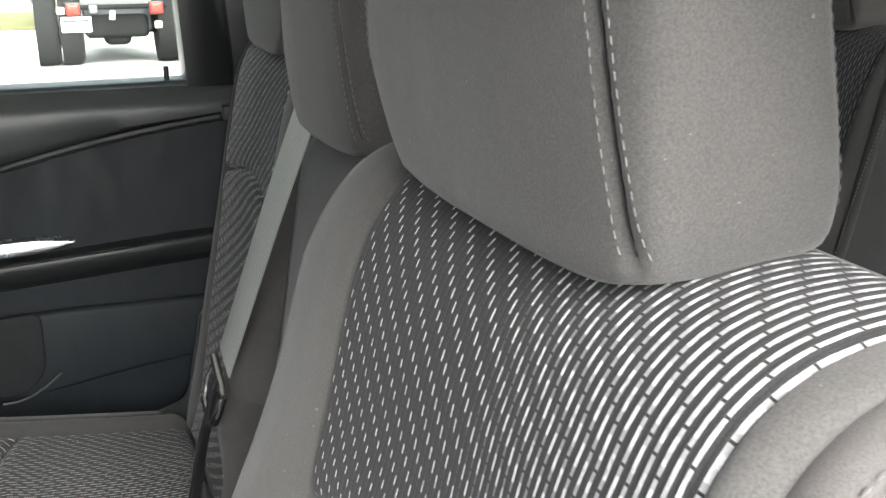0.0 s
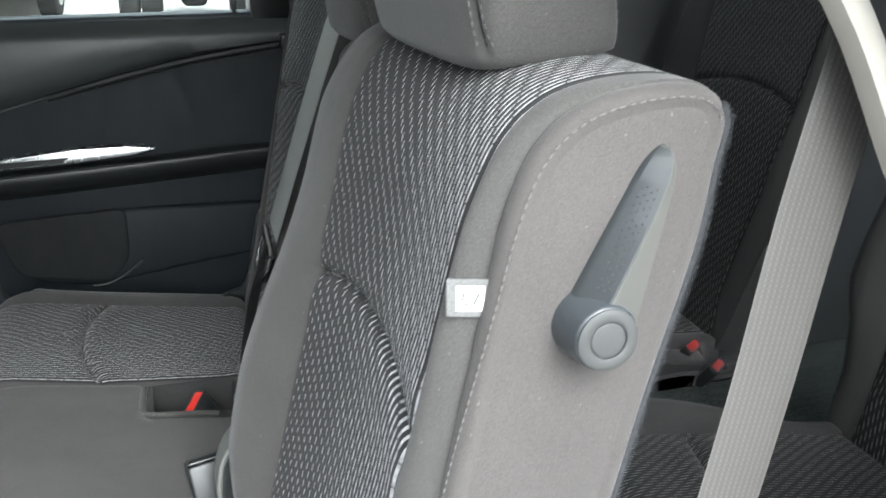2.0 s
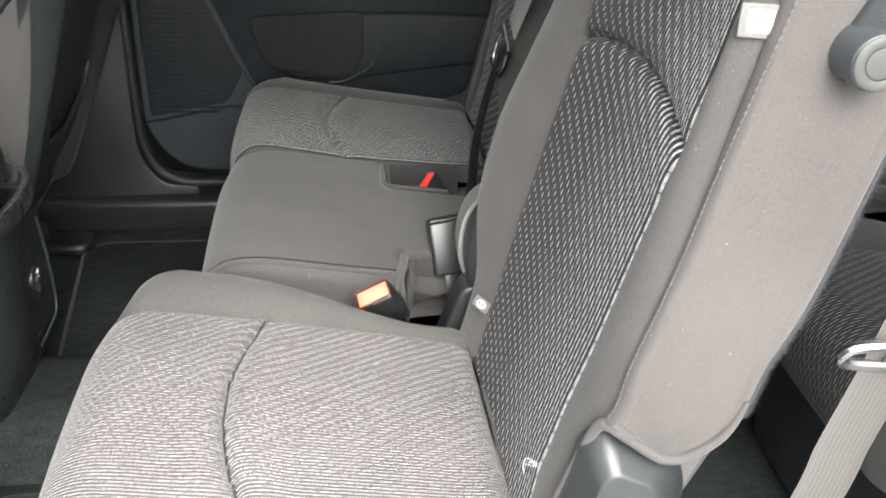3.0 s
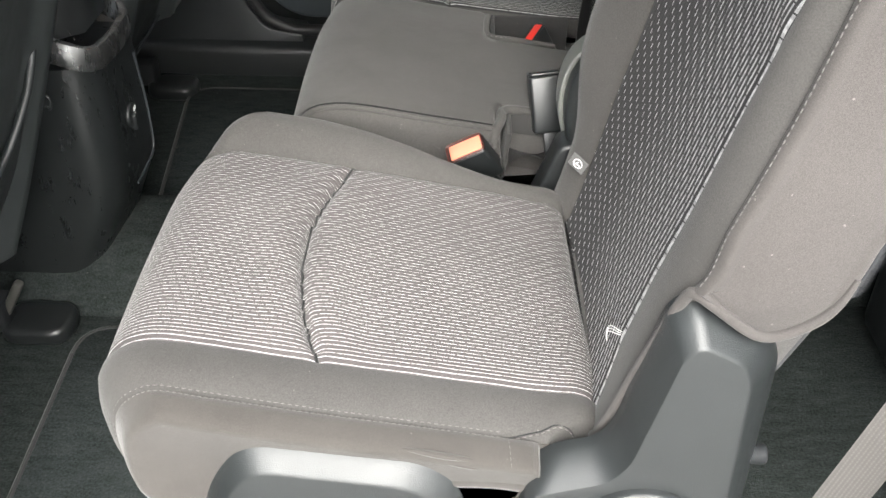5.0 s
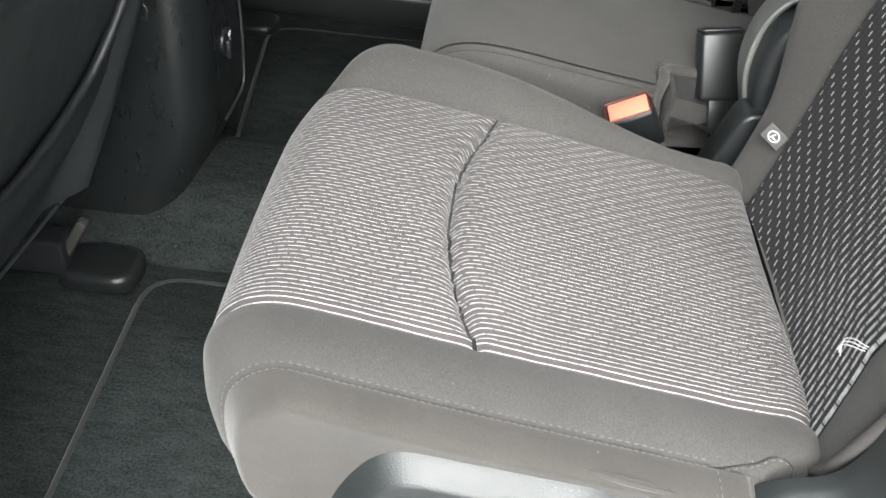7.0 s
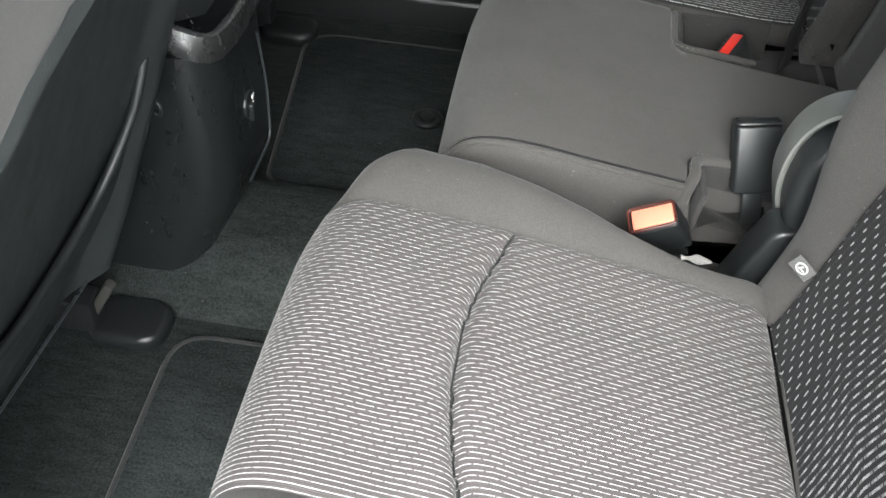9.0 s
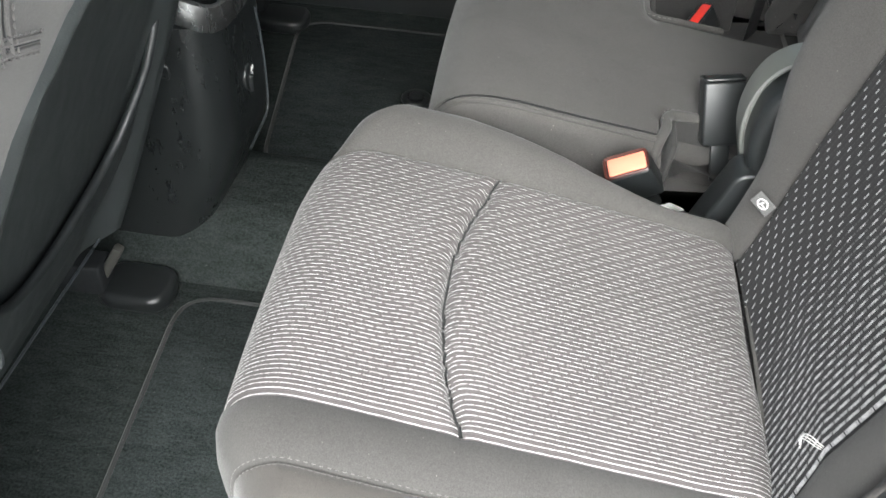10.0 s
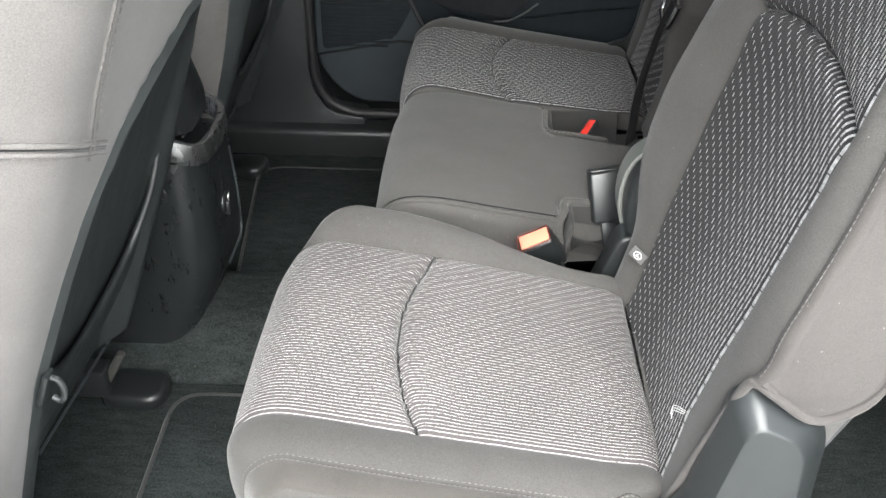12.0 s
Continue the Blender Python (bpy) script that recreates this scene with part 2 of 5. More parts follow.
CHROME = plastic("chrome", (0.75, 0.75, 0.76), 0.12, bumpy=0.0, metal=1.0)
STEEL = plastic("steel", (0.4, 0.4, 0.41), 0.3, bumpy=0.1, metal=1.0)
RUBBER = plastic("rubber_seal", (0.012, 0.012, 0.013), 0.5)
ORANGE = plastic("orange_plastic", (0.76, 0.22, 0.14), 0.4, bumpy=0.1)
RIM_RED = plastic("brown_red_plastic", (0.055, 0.014, 0.010), 0.3, bumpy=0.05)
RED = plastic("red_plastic", (0.55, 0.03, 0.02), 0.35, bumpy=0.05)
CARPET = carpet("black_carpet", (0.026, 0.0305, 0.0295))
CARPET_MAT = carpet("mat_carpet", (0.026, 0.0305, 0.0305))
CARPET_EDGE = fabric("mat_edge", (0.028, 0.029, 0.029))
BELT = webbing("grey_webbing", (0.066, 0.0615, 0.058))
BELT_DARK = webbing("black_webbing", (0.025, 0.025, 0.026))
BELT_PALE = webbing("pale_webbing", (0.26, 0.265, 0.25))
# near black for the shadow lines laid into creases and seams
CREASE = fabric("seam_shade", (0.012, 0.012, 0.012))
SATIN = plastic("satin_trim", (0.42, 0.425, 0.425), 0.26, bumpy=0.0, metal=0.95)
GLASS = glass("window_glass")
TAG_GREY = fabric("grey_tag", (0.13, 0.129, 0.127))
TAG_WHITE = fabric("white_print", (0.7, 0.7, 0.69))
PLUSH = fabric("fuzzy_backing", (0.030, 0.031, 0.034), grain=400, sheen=0.05)

# ---- helpers for shapes ----


def link_bm(name, bm, mat, smooth=True, angle=40):
    me = bpy.data.meshes.new(name)
    bmesh.ops.recalc_face_normals(bm, faces=bm.faces)
    for f in bm.faces:
        f.smooth = smooth
    for e in bm.edges:
        if len(e.link_faces) == 2 and e.calc_face_angle(0) > radians(angle):
            e.smooth = False
    bm.to_mesh(me)
    bm.free()
    me.materials.append(mat)
    return new(name, me)


PLACE = [Matrix()]  # where the shapes that follow are set


def part(name, bm, mat, parent, label="", angle=40):
    bm.transform(PLACE[0])
    ob = link_bm(name, bm, mat, angle=angle)
    ob.parent = parent
    if parent.data is None:
        ob.matrix_parent_inverse = Matrix.Translation(-parent.location)
    return tagged(ob, label)


def thing(name, label, category, base=(0, 0, 0), group="", kind=""):
    ob = new(name)
    ob.empty_display_size = 0.05
    ob.location = PLACE[0] @ Vector(base)
    return tagged(ob, label, category, group, kind)


def solo(name, bm, mat, label, category, group="", kind="", angle=40):
    bm.transform(PLACE[0])
    return tagged(link_bm(name, bm, mat, angle=angle), label, category, group, kind)


def spline(pts, n):
    """n points along a Catmull-Rom curve through pts, evenly spaced."""
    p = np.array(pts, float)
    q = np.vstack([2 * p[0] - p[1], p, 2 * p[-1] - p[-2]])
    out = []
    for i in range(len(p) - 1):
        a, b, c, d = q[i:i + 4]
        for t in np.linspace(0, 1, 16, endpoint=False):
            out.append(0.5 * (2 * b + (c - a) * t + (2 * a - 5 * b + 4 * c - d) * t * t + (3 * b - a - 3 * c + d) * t ** 3))
    out = np.array(out + [p[-1]])
    s = np.r_[0, np.cumsum(np.linalg.norm(np.diff(out, axis=0), axis=1))]
    w = np.linspace(0, s[-1], n)
    return np.stack([np.interp(w, s, out[:, k]) for k in range(p.shape[1])], 1)


def smoothstep(x, a, b):
    t = np.clip((np.asarray(x, float) - a) / (b - a), 0, 1)
    return t * t * (3 - 2 * t)


def rbox(c, size, r=0.006, seg=3, rot=None, taper=None):
    """A box with rounded edges. taper: x and y scale of its top."""
    bm = bmesh.new()
    bmesh.ops.create_cube(bm, size=1)
    for v in bm.verts:
        k = (taper if taper and v.co.z > 0 else (1, 1))
        v.co = Vector((v.co.x * size[0] * k[0], v.co.y * size[1] * k[1], v.co.z * size[2]))
    bmesh.ops.bevel(bm, geom=bm.edges[:], offset=min(r, 0.49 * min(size)), segments=seg, profile=0.5, affect="EDGES")
    m = Matrix.Translation(c) @ (rot.to_4x4() if rot else Matrix())
    bm.transform(m)
    return bm


def turn(rx=0, ry=0, rz=0):
    return Euler((radians(rx), radians(ry), radians(rz))).to_matrix()


def prism(pts, axis, lo, hi, r=0.004, seg=2):
    """A flat outline pushed along an axis ('x': pts are y,z; 'y': x,z; 'z': x,y) with rounded rims."""
    bm = bmesh.new()

    def at(a, b, w):
        return {"x": (w, a, b), "y": (a, w, b), "z": (a, b, w)}[axis]
    lower = [bm.verts.new(at(a, b, lo)) for a, b in pts]
    upper = [bm.verts.new(at(a, b, hi)) for a, b in pts]
    n = len(pts)
    bm.faces.new(lower)
    bm.faces.new(upper[::-1])
    for i in range(n):
        bm.faces.new((lower[i], lower[(i + 1) % n], upper[(i + 1) % n], upper[i]))
    bmesh.ops.recalc_face_normals(bm, faces=bm.faces)
    if r:
        rim = [e for e in bm.edges if (e.verts[0] in lower) == (e.verts[1] in lower)]
        bmesh.ops.bevel(bm, geom=rim, offset=r, segments=seg, profile=0.5, affect="EDGES", clamp_overlap=True)
    return bm


def rounded(pts, radii, seg=6):
    """A polygon with rounded corners."""
    out = []
    n = len(pts)
    if isinstance(radii, (int, float)):
        radii = [radii] * n
    for i in range(n):
        p, a, b = (Vector(pts[i]), Vector(pts[i - 1]), Vector(pts[(i + 1) % n]))
        u, w = (a - p), (b - p)
        r = min(radii[i], 0.45 * u.length, 0.45 * w.length)
        s, e = p + u.normalized() * r, p + w.normalized() * r
        for k in range(seg + 1):
            t = k / seg
            out.append(tuple((1 - t) ** 2 * s + 2 * t * (1 - t) * p + t * t * e))
    return out


def loft_face(outer, inner, back, front):
    """A moulded cover facing -y: a wide outline at the back runs over a sloped edge to a smaller flat face."""
    bm = bmesh.new()
    rings = []
    for k, y in ((0.0, back), (0.0, back - 0.22 * (back - front)), (0.06, back - 0.34 * (back - front)), (0.5, front + 0.30 * (back - front)), (0.88, front + 0.07 * (back - front)), (0.96, front + 0.02 * (back - front)), (1.06, front)):
        rings.append([bm.verts.new((a[0] + (b[0] - a[0]) * k, y, a[1] + (b[1] - a[1]) * k)) for a, b in zip(outer, inner)])
    n = len(outer)
    for p, q in zip(rings, rings[1:]):
        for j in range(n):
            bm.faces.new((p[j], p[(j + 1) % n], q[(j + 1) % n], q[j]))
    bm.faces.new(rings[0][::-1])
    bm.faces.new(rings[-1])
    return bm


def tube(pts, r, seg=8, flat=1.0, radii=None):
    bm = bmesh.new()
    pts = [Vector(p) for p in pts]
    rings = []
    for i, p in enumerate(pts):
        d = (pts[min(i + 1, len(pts) - 1)] - pts[max(i - 1, 0)]).normalized()
        a = d.orthogonal().normalized() if not rings else (last - d * last.dot(d)).normalized()
        last = a
        b = d.cross(a)
        rings.append([bm.verts.new(p + (a * math.cos(k) + b * math.sin(k) * flat) * (radii[i] if radii else r)) for k in (2 * math.pi * j / seg for j in range(seg))])
    for p, q in zip(rings, rings[1:]):
        for j in range(seg):
            bm.faces.new((p[j], p[(j + 1) % seg], q[(j + 1) % seg], q[j]))
    bm.faces.new(rings[0][::-1])
    bm.faces.new(rings[-1])
    return bm


def ribbon(pts, sides, width, thick=0.0014, n=40):
    """A strap along pts; sides gives the direction across it at each point."""
    c = spline(pts, n)
    w = spline(sides, n) if len(sides) > 1 else np.repeat(np.array(sides, float), n, 0)
    bm = bmesh.new()
    uvl = bm.loops.layers.uv.new("UVMap")
    s = np.r_[0, np.cumsum(np.linalg.norm(np.diff(c, axis=0), axis=1))]
    rows = []
    for i in range(n):
        d = Vector(c[min(i + 1, n - 1)] - c[max(i - 1, 0)]).normalized()
        a = Vector(w[i])
        a = (a - d * a.dot(d)).normalized()
        nn = d.cross(a)
        p = Vector(c[i])
        prof = [(-0.5, 0), (-0.46, 1), (-0.25, 1.25), (0, 1.3), (0.25, 1.25), (0.46, 1), (0.5, 0), (0.46, -1), (0, -1.2), (-0.46, -1)]
        rows.append([(bm.verts.new(p + a * (x * width) + nn * (h * thick * 0.5)), x * width) for x, h in prof])
    for i in range(n - 1):
        m = len(rows[0])
        for j in range(m):
            k = (j + 1) % m
            f = bm.faces.new((rows[i][j][0], rows[i][k][0], rows[i + 1][k][0], rows[i + 1][j][0]))
            for loop, (si, vj) in zip(f.loops, ((i, j), (i, k), (i + 1, k), (i + 1, j))):
                loop[uvl].uv = (s[si], rows[si][vj][1])
    bm.faces.new([v for v, _ in rows[0]])
    bm.faces.new([v for v, _ in rows[-1]])
    return bm


def disc(c, r, depth, axis, seg=28, bevel=0.003):
    """A round button or cap: c is the middle of its base."""
    bm = bmesh.new()
    bmesh.ops.create_cone(bm, cap_ends=True, segments=seg, radius1=r, radius2=r, depth=depth)
    bmesh.ops.translate(bm, verts=bm.verts, vec=(0, 0, depth / 2))
    if bevel:
        rim = [e for e in bm.edges if all(v.co.z > depth * 0.9 for v in e.verts)]
        bmesh.ops.bevel(bm, geom=rim, offset=bevel, segments=3, profile=0.5, affect="EDGES")
    bm.transform(Matrix.Translation(c) @ Vector(axis).to_track_quat("Z", "Y").to_matrix().to_4x4())
    return bm


def ring_disc(c, r0, r1, depth, axis, seg=32):
    """A flat ring."""
    bm = bmesh.new()
    prof = [(r0, 0), (r0, depth * 0.8), (r0 + 0.15 * (r1 - r0), depth), (r1 - 0.25 * (r1 - r0), depth), (r1, depth * 0.6), (r1, 0)]
    rows = [[bm.verts.new((r * math.cos(a), r * math.sin(a), z)) for r, z in prof] for a in (2 * math.pi * k / seg for k in range(seg))]
    for i in range(seg):
        a, b = rows[i], rows[(i + 1) % seg]
        for j in range(len(prof)):
            k = (j + 1) % len(prof)
            bm.faces.new((a[j], a[k], b[k], b[j]))
    bm.transform(Matrix.Translation(c) @ Vector(axis).to_track_quat("Z", "Y").to_matrix().to_4x4())
    return bm


def join(*bms):
    """Several shapes as one mesh."""
    out = bmesh.new()
    for b in bms:
        me = bpy.data.meshes.new("tmp")
        b.to_mesh(me)
        b.free()
        out.from_mesh(me)
        bpy.data.meshes.remove(me)
    return out


def stitches(pts, length=0.0042, gap=0.0022, r=0.00055):
    """A row of short thread stitches along a line of points."""
    p = np.array(pts, float)
    s = np.r_[0, np.cumsum(np.linalg.norm(np.diff(p, axis=0), axis=1))]
    bm = bmesh.new()
    w = 0.0
    while w + length < s[-1]:
        a, b = (Vector([np.interp(k, s, p[:, i]) for i in range(3)]) for k in (w, w + length))
        d = (b - a).normalized()
        o = d.orthogonal().normalized()
        q = d.cross(o)
        ring = lambda c, rr: [bm.verts.new(c + o * (rr * math.cos(k)) + q * (rr * math.sin(k))) for k in (0, 1.571, 3.142, 4.712)]
        rs = [ring(a, r * 0.4), ring(a.lerp(b, 0.25), r), ring(a.lerp(b, 0.75), r), ring(b, r * 0.4)]
        for x, y in zip(rs, rs[1:]):
            for j in range(4):
                bm.faces.new((x[j], x[(j + 1) % 4], y[(j + 1) % 4], y[j]))
        w += length + gap
    return bm


def patch(P, U, V, keep, wrap=False, caps=()):
    """Faces of a grid of points P[i][j] for which keep(i, j) holds, with uv in metres."""
    bm = bmesh.new()
    uvl = bm.loops.layers.uv.new("UVMap")
    ni, nj = P.shape[:2]
    made = {}

    def vert(i, j):
        if (i, j) not in made:
            made[i, j] = bm.verts.new(P[i, j])
        return made[i, j]
    for i in range(ni - 1):
        for j in range(nj if wrap else nj - 1):
            k = (j + 1) % nj
            if keep(i, j):
                ids = ((i, j), (i + 1, j), (i + 1, k), (i, k))
                f = bm.faces.new([vert(*q) for q in ids])
                for loop, q in zip(f.loops, ids):
                    loop[uvl].uv = (U[q], V[q])
    for i in caps:
        bm.faces.new([vert(i, j) for j in range(nj)])
    return bm


def ring_normals(loop):
    d = np.roll(loop, -1, 0) - np.roll(loop, 1, 0)
    n = np.stack([d[:, 1], -d[:, 0]], 1)
    n /= np.linalg.norm(n, axis=1)[:, None] + 1e-9
    area = np.sum(loop[:, 0] * np.roll(loop[:, 1], -1) - np.roll(loop[:, 0], -1) * loop[:, 1])
    return n if area > 0 else -n

# ---- second-row and third-row seats ----
MID = 0.733  # middle of the car
MIRROR = Matrix.Translation((0, 2 * MID, 0)) @ Matrix.Diagonal((1, -1, 1, 1))


def arc(loop):
    return np.r_[0, np.cumsum(np.linalg.norm(np.diff(loop, axis=0), axis=1))]


CUSHION_LINE = [(0.12, 0.222), (0.045, 0.226), (0.024, 0.238), (0.0185, 0.260), (0.012, 0.2765), (-0.001, 0.2835), (-0.012, 0.2845), (-0.04, 0.2880), (-0.10, 0.2965), (-0.198, 0.3105), (-0.27, 0.3225), (-0.312, 0.3285), (-0.336, 0.328), (-0.356, 0.319),
                (-0.370, 0.302), (-0.375, 0.278), (-0.374, 0.252), (-0.368, 0.230), (-0.354, 0.216), (-0.328, 0.212), (-0.2, 0.228), (-0.08, 0.244), (0.0, 0.236), (0.12, 0.215)]


def seat_cushion(parent, cloth, insert, side, thread, bolster=True, fine=300):
    line = spline(CUSHION_LINE, fine)
    nrm = ring_normals(line)
    top = smoothstep(nrm[:, 1], -0.2, 0.5)
    u = arc(line)
    spec = [(0.1502, 0.0170), (0.1488, 0.0135), (0.1502, 0.0098), (0.1560, 0.0066), (0.1670, 0.0048), (0.1728, 0.0042), (0.1752, 0.0072), (0.1776, 0.0036), (0.181, 0.0024), (0.188, 0.0006), (0.198, 0), (0.21, 0), (0.221, 0.0), (0.2265, 0.003)]
    seam = 6
    first = len(spec) - 1
    spec += [(0.2265 + (0.512 - 0.2265) * k / 44, 0.0) for k in range(1, 44)] + [(0.512, 0.003)]
    last = len(spec) - 1
    if bolster:
        spec += [(0.517, 0), (0.53, 0), (0.545, 0), (0.56, 0), (0.572, 0.002), (0.581, 0.008), (0.585, 0.018), (0.585, 0.03)]
    else:
        spec += [(0.514, 0.004), (0.515, 0.012), (0.515, 0.025)]
    P = np.zeros((len(spec), len(line), 3))
    U, V = np.zeros(P.shape[:2]), np.zeros(P.shape[:2])
    for i, (y, d) in enumerate(spec):
        q = line.copy()
        x = q[:, 0]
        k = np.clip((y - 0.2265) / 0.2855, 0, 1.2)
        q[:, 1] += top * k * (0.006 + 0.002 * smoothstep(x, -0.2, 0.03))
        o = np.full(len(q), -float(d))
        if i < first:
            o += 0.0035 * math.sin(math.pi * np.clip((y - 0.178) / 0.048, 0, 1)) * top
        elif i <= last:
            w = (y - 0.369) / 0.143
            o += 0.003 * (1 - w * w)
            xs = -0.198 - 0.03 * (1 - w * w)
            o += top * (-0.0125 * (0.3 + 0.7 * float(smoothstep(1 - abs(w), 0.0, 0.2))) * np.exp(-np.abs((x - xs) / 0.004) ** 1.2) + 0.003 * float(smoothstep(1 - abs(w), 0.0, 0.3)) * np.exp(-((np.abs(x - xs) - 0.024) / 0.017) ** 2))
            if 0 < (i - first) < (last - first):
                o += 0.0013 * math.sin(i * 2.4) * np.exp(-((x - xs) / 0.014) ** 2)
        else:
            o += 0.021 * top * math.sin(math.pi * np.clip((y - 0.512) / 0.085, 0, 1)) * (1 - 0.8 * smoothstep(x, -0.22, -0.03)) * smoothstep(x, -0.372, -0.31) if bolster else 0
        q = q + nrm * o[:, None]
        q[:, 0] += (0.030 * (1 - float(smoothstep(y, 0.148, 0.235))) ** 1.5 + 0.014 * float(smoothstep(y, 0.44, 0.585))) * (1 - smoothstep(x, -0.36, -0.27))
        if i <= first and bolster:  # the outer side ends behind the hinge cover
            k = 1 - float(smoothstep(y, 0.178, 0.2))
            q[:, 0] -= k * 0.84 * np.maximum(0, q[:, 0] + 0.030)
            q[:, 0] -= k * 0.034 * smoothstep(-q[:, 1], -0.264, -0.226) * smoothstep(q[:, 0], -0.085, -0.03)
        if bolster and i >= 6:  # the outer rear corner reaches further back
            q[:, 0] += 0.0095 * (1 - float(smoothstep(y, 0.24, 0.42))) * smoothstep(x, -0.03, 0.005) * (1 - smoothstep(x, 0.03, 0.06))
        yy = np.full(len(q), y)
        inner = np.interp(x, [-0.37, -0.2, -0.05, 0.03, 0.12], [0.506, 0.512, 0.501, 0.486, 0.484])
        if first <= i <= last:
            near = 0.2265 - 0.004 * smoothstep(x, 0.008, 0.035) if bolster else 0.2265
            yy = near + (inner - near) * (y - 0.2265) / 0.2855
        if i < first and bolster:
            yy = yy - 0.004 * smoothstep(x, 0.008, 0.035) * float(smoothstep(y, 0.185, 0.2265))
        if i > last:
            outer = np.interp(x, [-0.372, -0.36, -0.343, -0.30, -0.24, -0.184, -0.143, -0.116, -0.05, 0.12], [0.52, 0.53, 0.552, 0.576, 0.579, 0.568, 0.556, 0.544, 0.522, 0.512])
            yy = inner + (outer - inner) * (y - 0.512) / 0.073 if bolster else inner + y - 0.512
        P[i] = np.stack([q[:, 0], yy, q[:, 1]], 1)
        U[i], V[i] = u, y
    crease = []
    for i in range(first, last + 1):
        w = (spec[i][0] - 0.369) / 0.143
        j = int(np.argmin(np.where(top > 0.5, np.abs(line[:, 0] + 0.198 + 0.03 * (1 - w * w)), 9)))
        crease.append(tuple(P[i, j] + np.array([0, 0, 0.0012])))
    # black tube draws the shadow in the crease
    part("crease", tube(crease, 0.0016, 6), CREASE, parent, "sewn crease across the panel, its shade drawn black")
    end = int(np.argmax((line[:, 1] < 0.22) & (line[:, 0] < -0.2)))
    start = int(np.argmax(line[:, 0] < 0.034))
    part("striped_panel", patch(P, U, V, lambda i, j: first <= i < last and start <= j < end), insert, parent, "grey woven panel with rows of white dashes", 60)
    part("cushion_cover", patch(P, U, V, lambda i, j: not (first <= i < last and start <= j < end) and i >= seam, wrap=True, caps=(len(spec) - 1,)), cloth, parent, "", 60)
    part("side_panel", patch(P, U, V, lambda i, j: i < seam, wrap=True, caps=(0,)), side, parent, "stitched grey-brown cloth side", 60)
    a, b = int(np.argmax(line[:, 0] < -0.052)), int(np.argmax((line[:, 1] < 0.2155) & (line[:, 0] < -0.2)))
    for r, gap in ((5, 0.0016), (7, 0.0022)):
        row = [tuple(P[r][j] + np.array([0, -0.0002, 0.0002])) for j in range(a, b)]
        part("stitching", stitches(row, 0.0031, gap, 0.00042 if r == 5 else 0.0003), thread, parent)
    if bolster:
        # a second seam runs on to the hinge from the end of the first
        tail = [tuple(P[int(round(np.interp(x, [-0.052, -0.02, 0.03], [6, 8.4, 9.4])))][int(np.argmin(np.where(top > 0.5, np.abs(line[:, 0] - x), 9)))]) for x in np.linspace(-0.052, 0.028, 14)]
        tail = spline(tail, 40)
        for _ in range(4):
            tail[1:-1] = (tail[:-2] + tail[1:-1] + tail[2:]) / 3
        part("rear_seam", tube([(x, y, z - 0.0002) for x, y, z in tail], 0.0008, 6), CREASE, parent)
        part("stitching", stitches([(x, y - 0.0022, z - 0.0004) for x, y, z in tail], 0.0031, 0.002, 0.00034), thread, parent)
        down = [tuple(P[k][int(np.argmin(np.where(top > 0.5, np.abs(line[:, 0] + 0.050), 9)))] + np.array([0.001 * k2, -0.0006, 0])) for k2, k in enumerate((6, 5, 4, 3, 2, 1))]
        part("stitching", stitches(spline(down, 24), 0.0031, 0.002, 0.00034), thread, parent)
        # soft drag wrinkles pressed into the side cloth
        for x0, z0, l in ((-0.135, 0.292, 0.07), (-0.11, 0.283, 0.05)):
            part("wrinkle", tube(spline([(x0, 0.1545, z0), (x0 + 0.5 * l, 0.1512, z0 - 0.004), (x0 + l, 0.153, z0 - 0.012)], 14), 0.002, 8, 1.0, [0.0006 + 0.0022 * math.sin(math.pi * k / 13) for k in range(14)]), side, parent)


BACK_LINE = [(0.02, 0.27), (0.035, 0.33), (0.064, 0.47), (0.098, 0.63), (0.119, 0.73), (0.131, 0.772), (0.148, 0.803), (0.172, 0.821), (0.205, 0.828),
             (0.240, 0.826), (0.254, 0.812), (0.251, 0.785), (0.244, 0.74), (0.222, 0.66), (0.19, 0.53), (0.162, 0.44), (0.148, 0.38), (0.128, 0.31), (0.09, 0.268), (0.05, 0.258)]


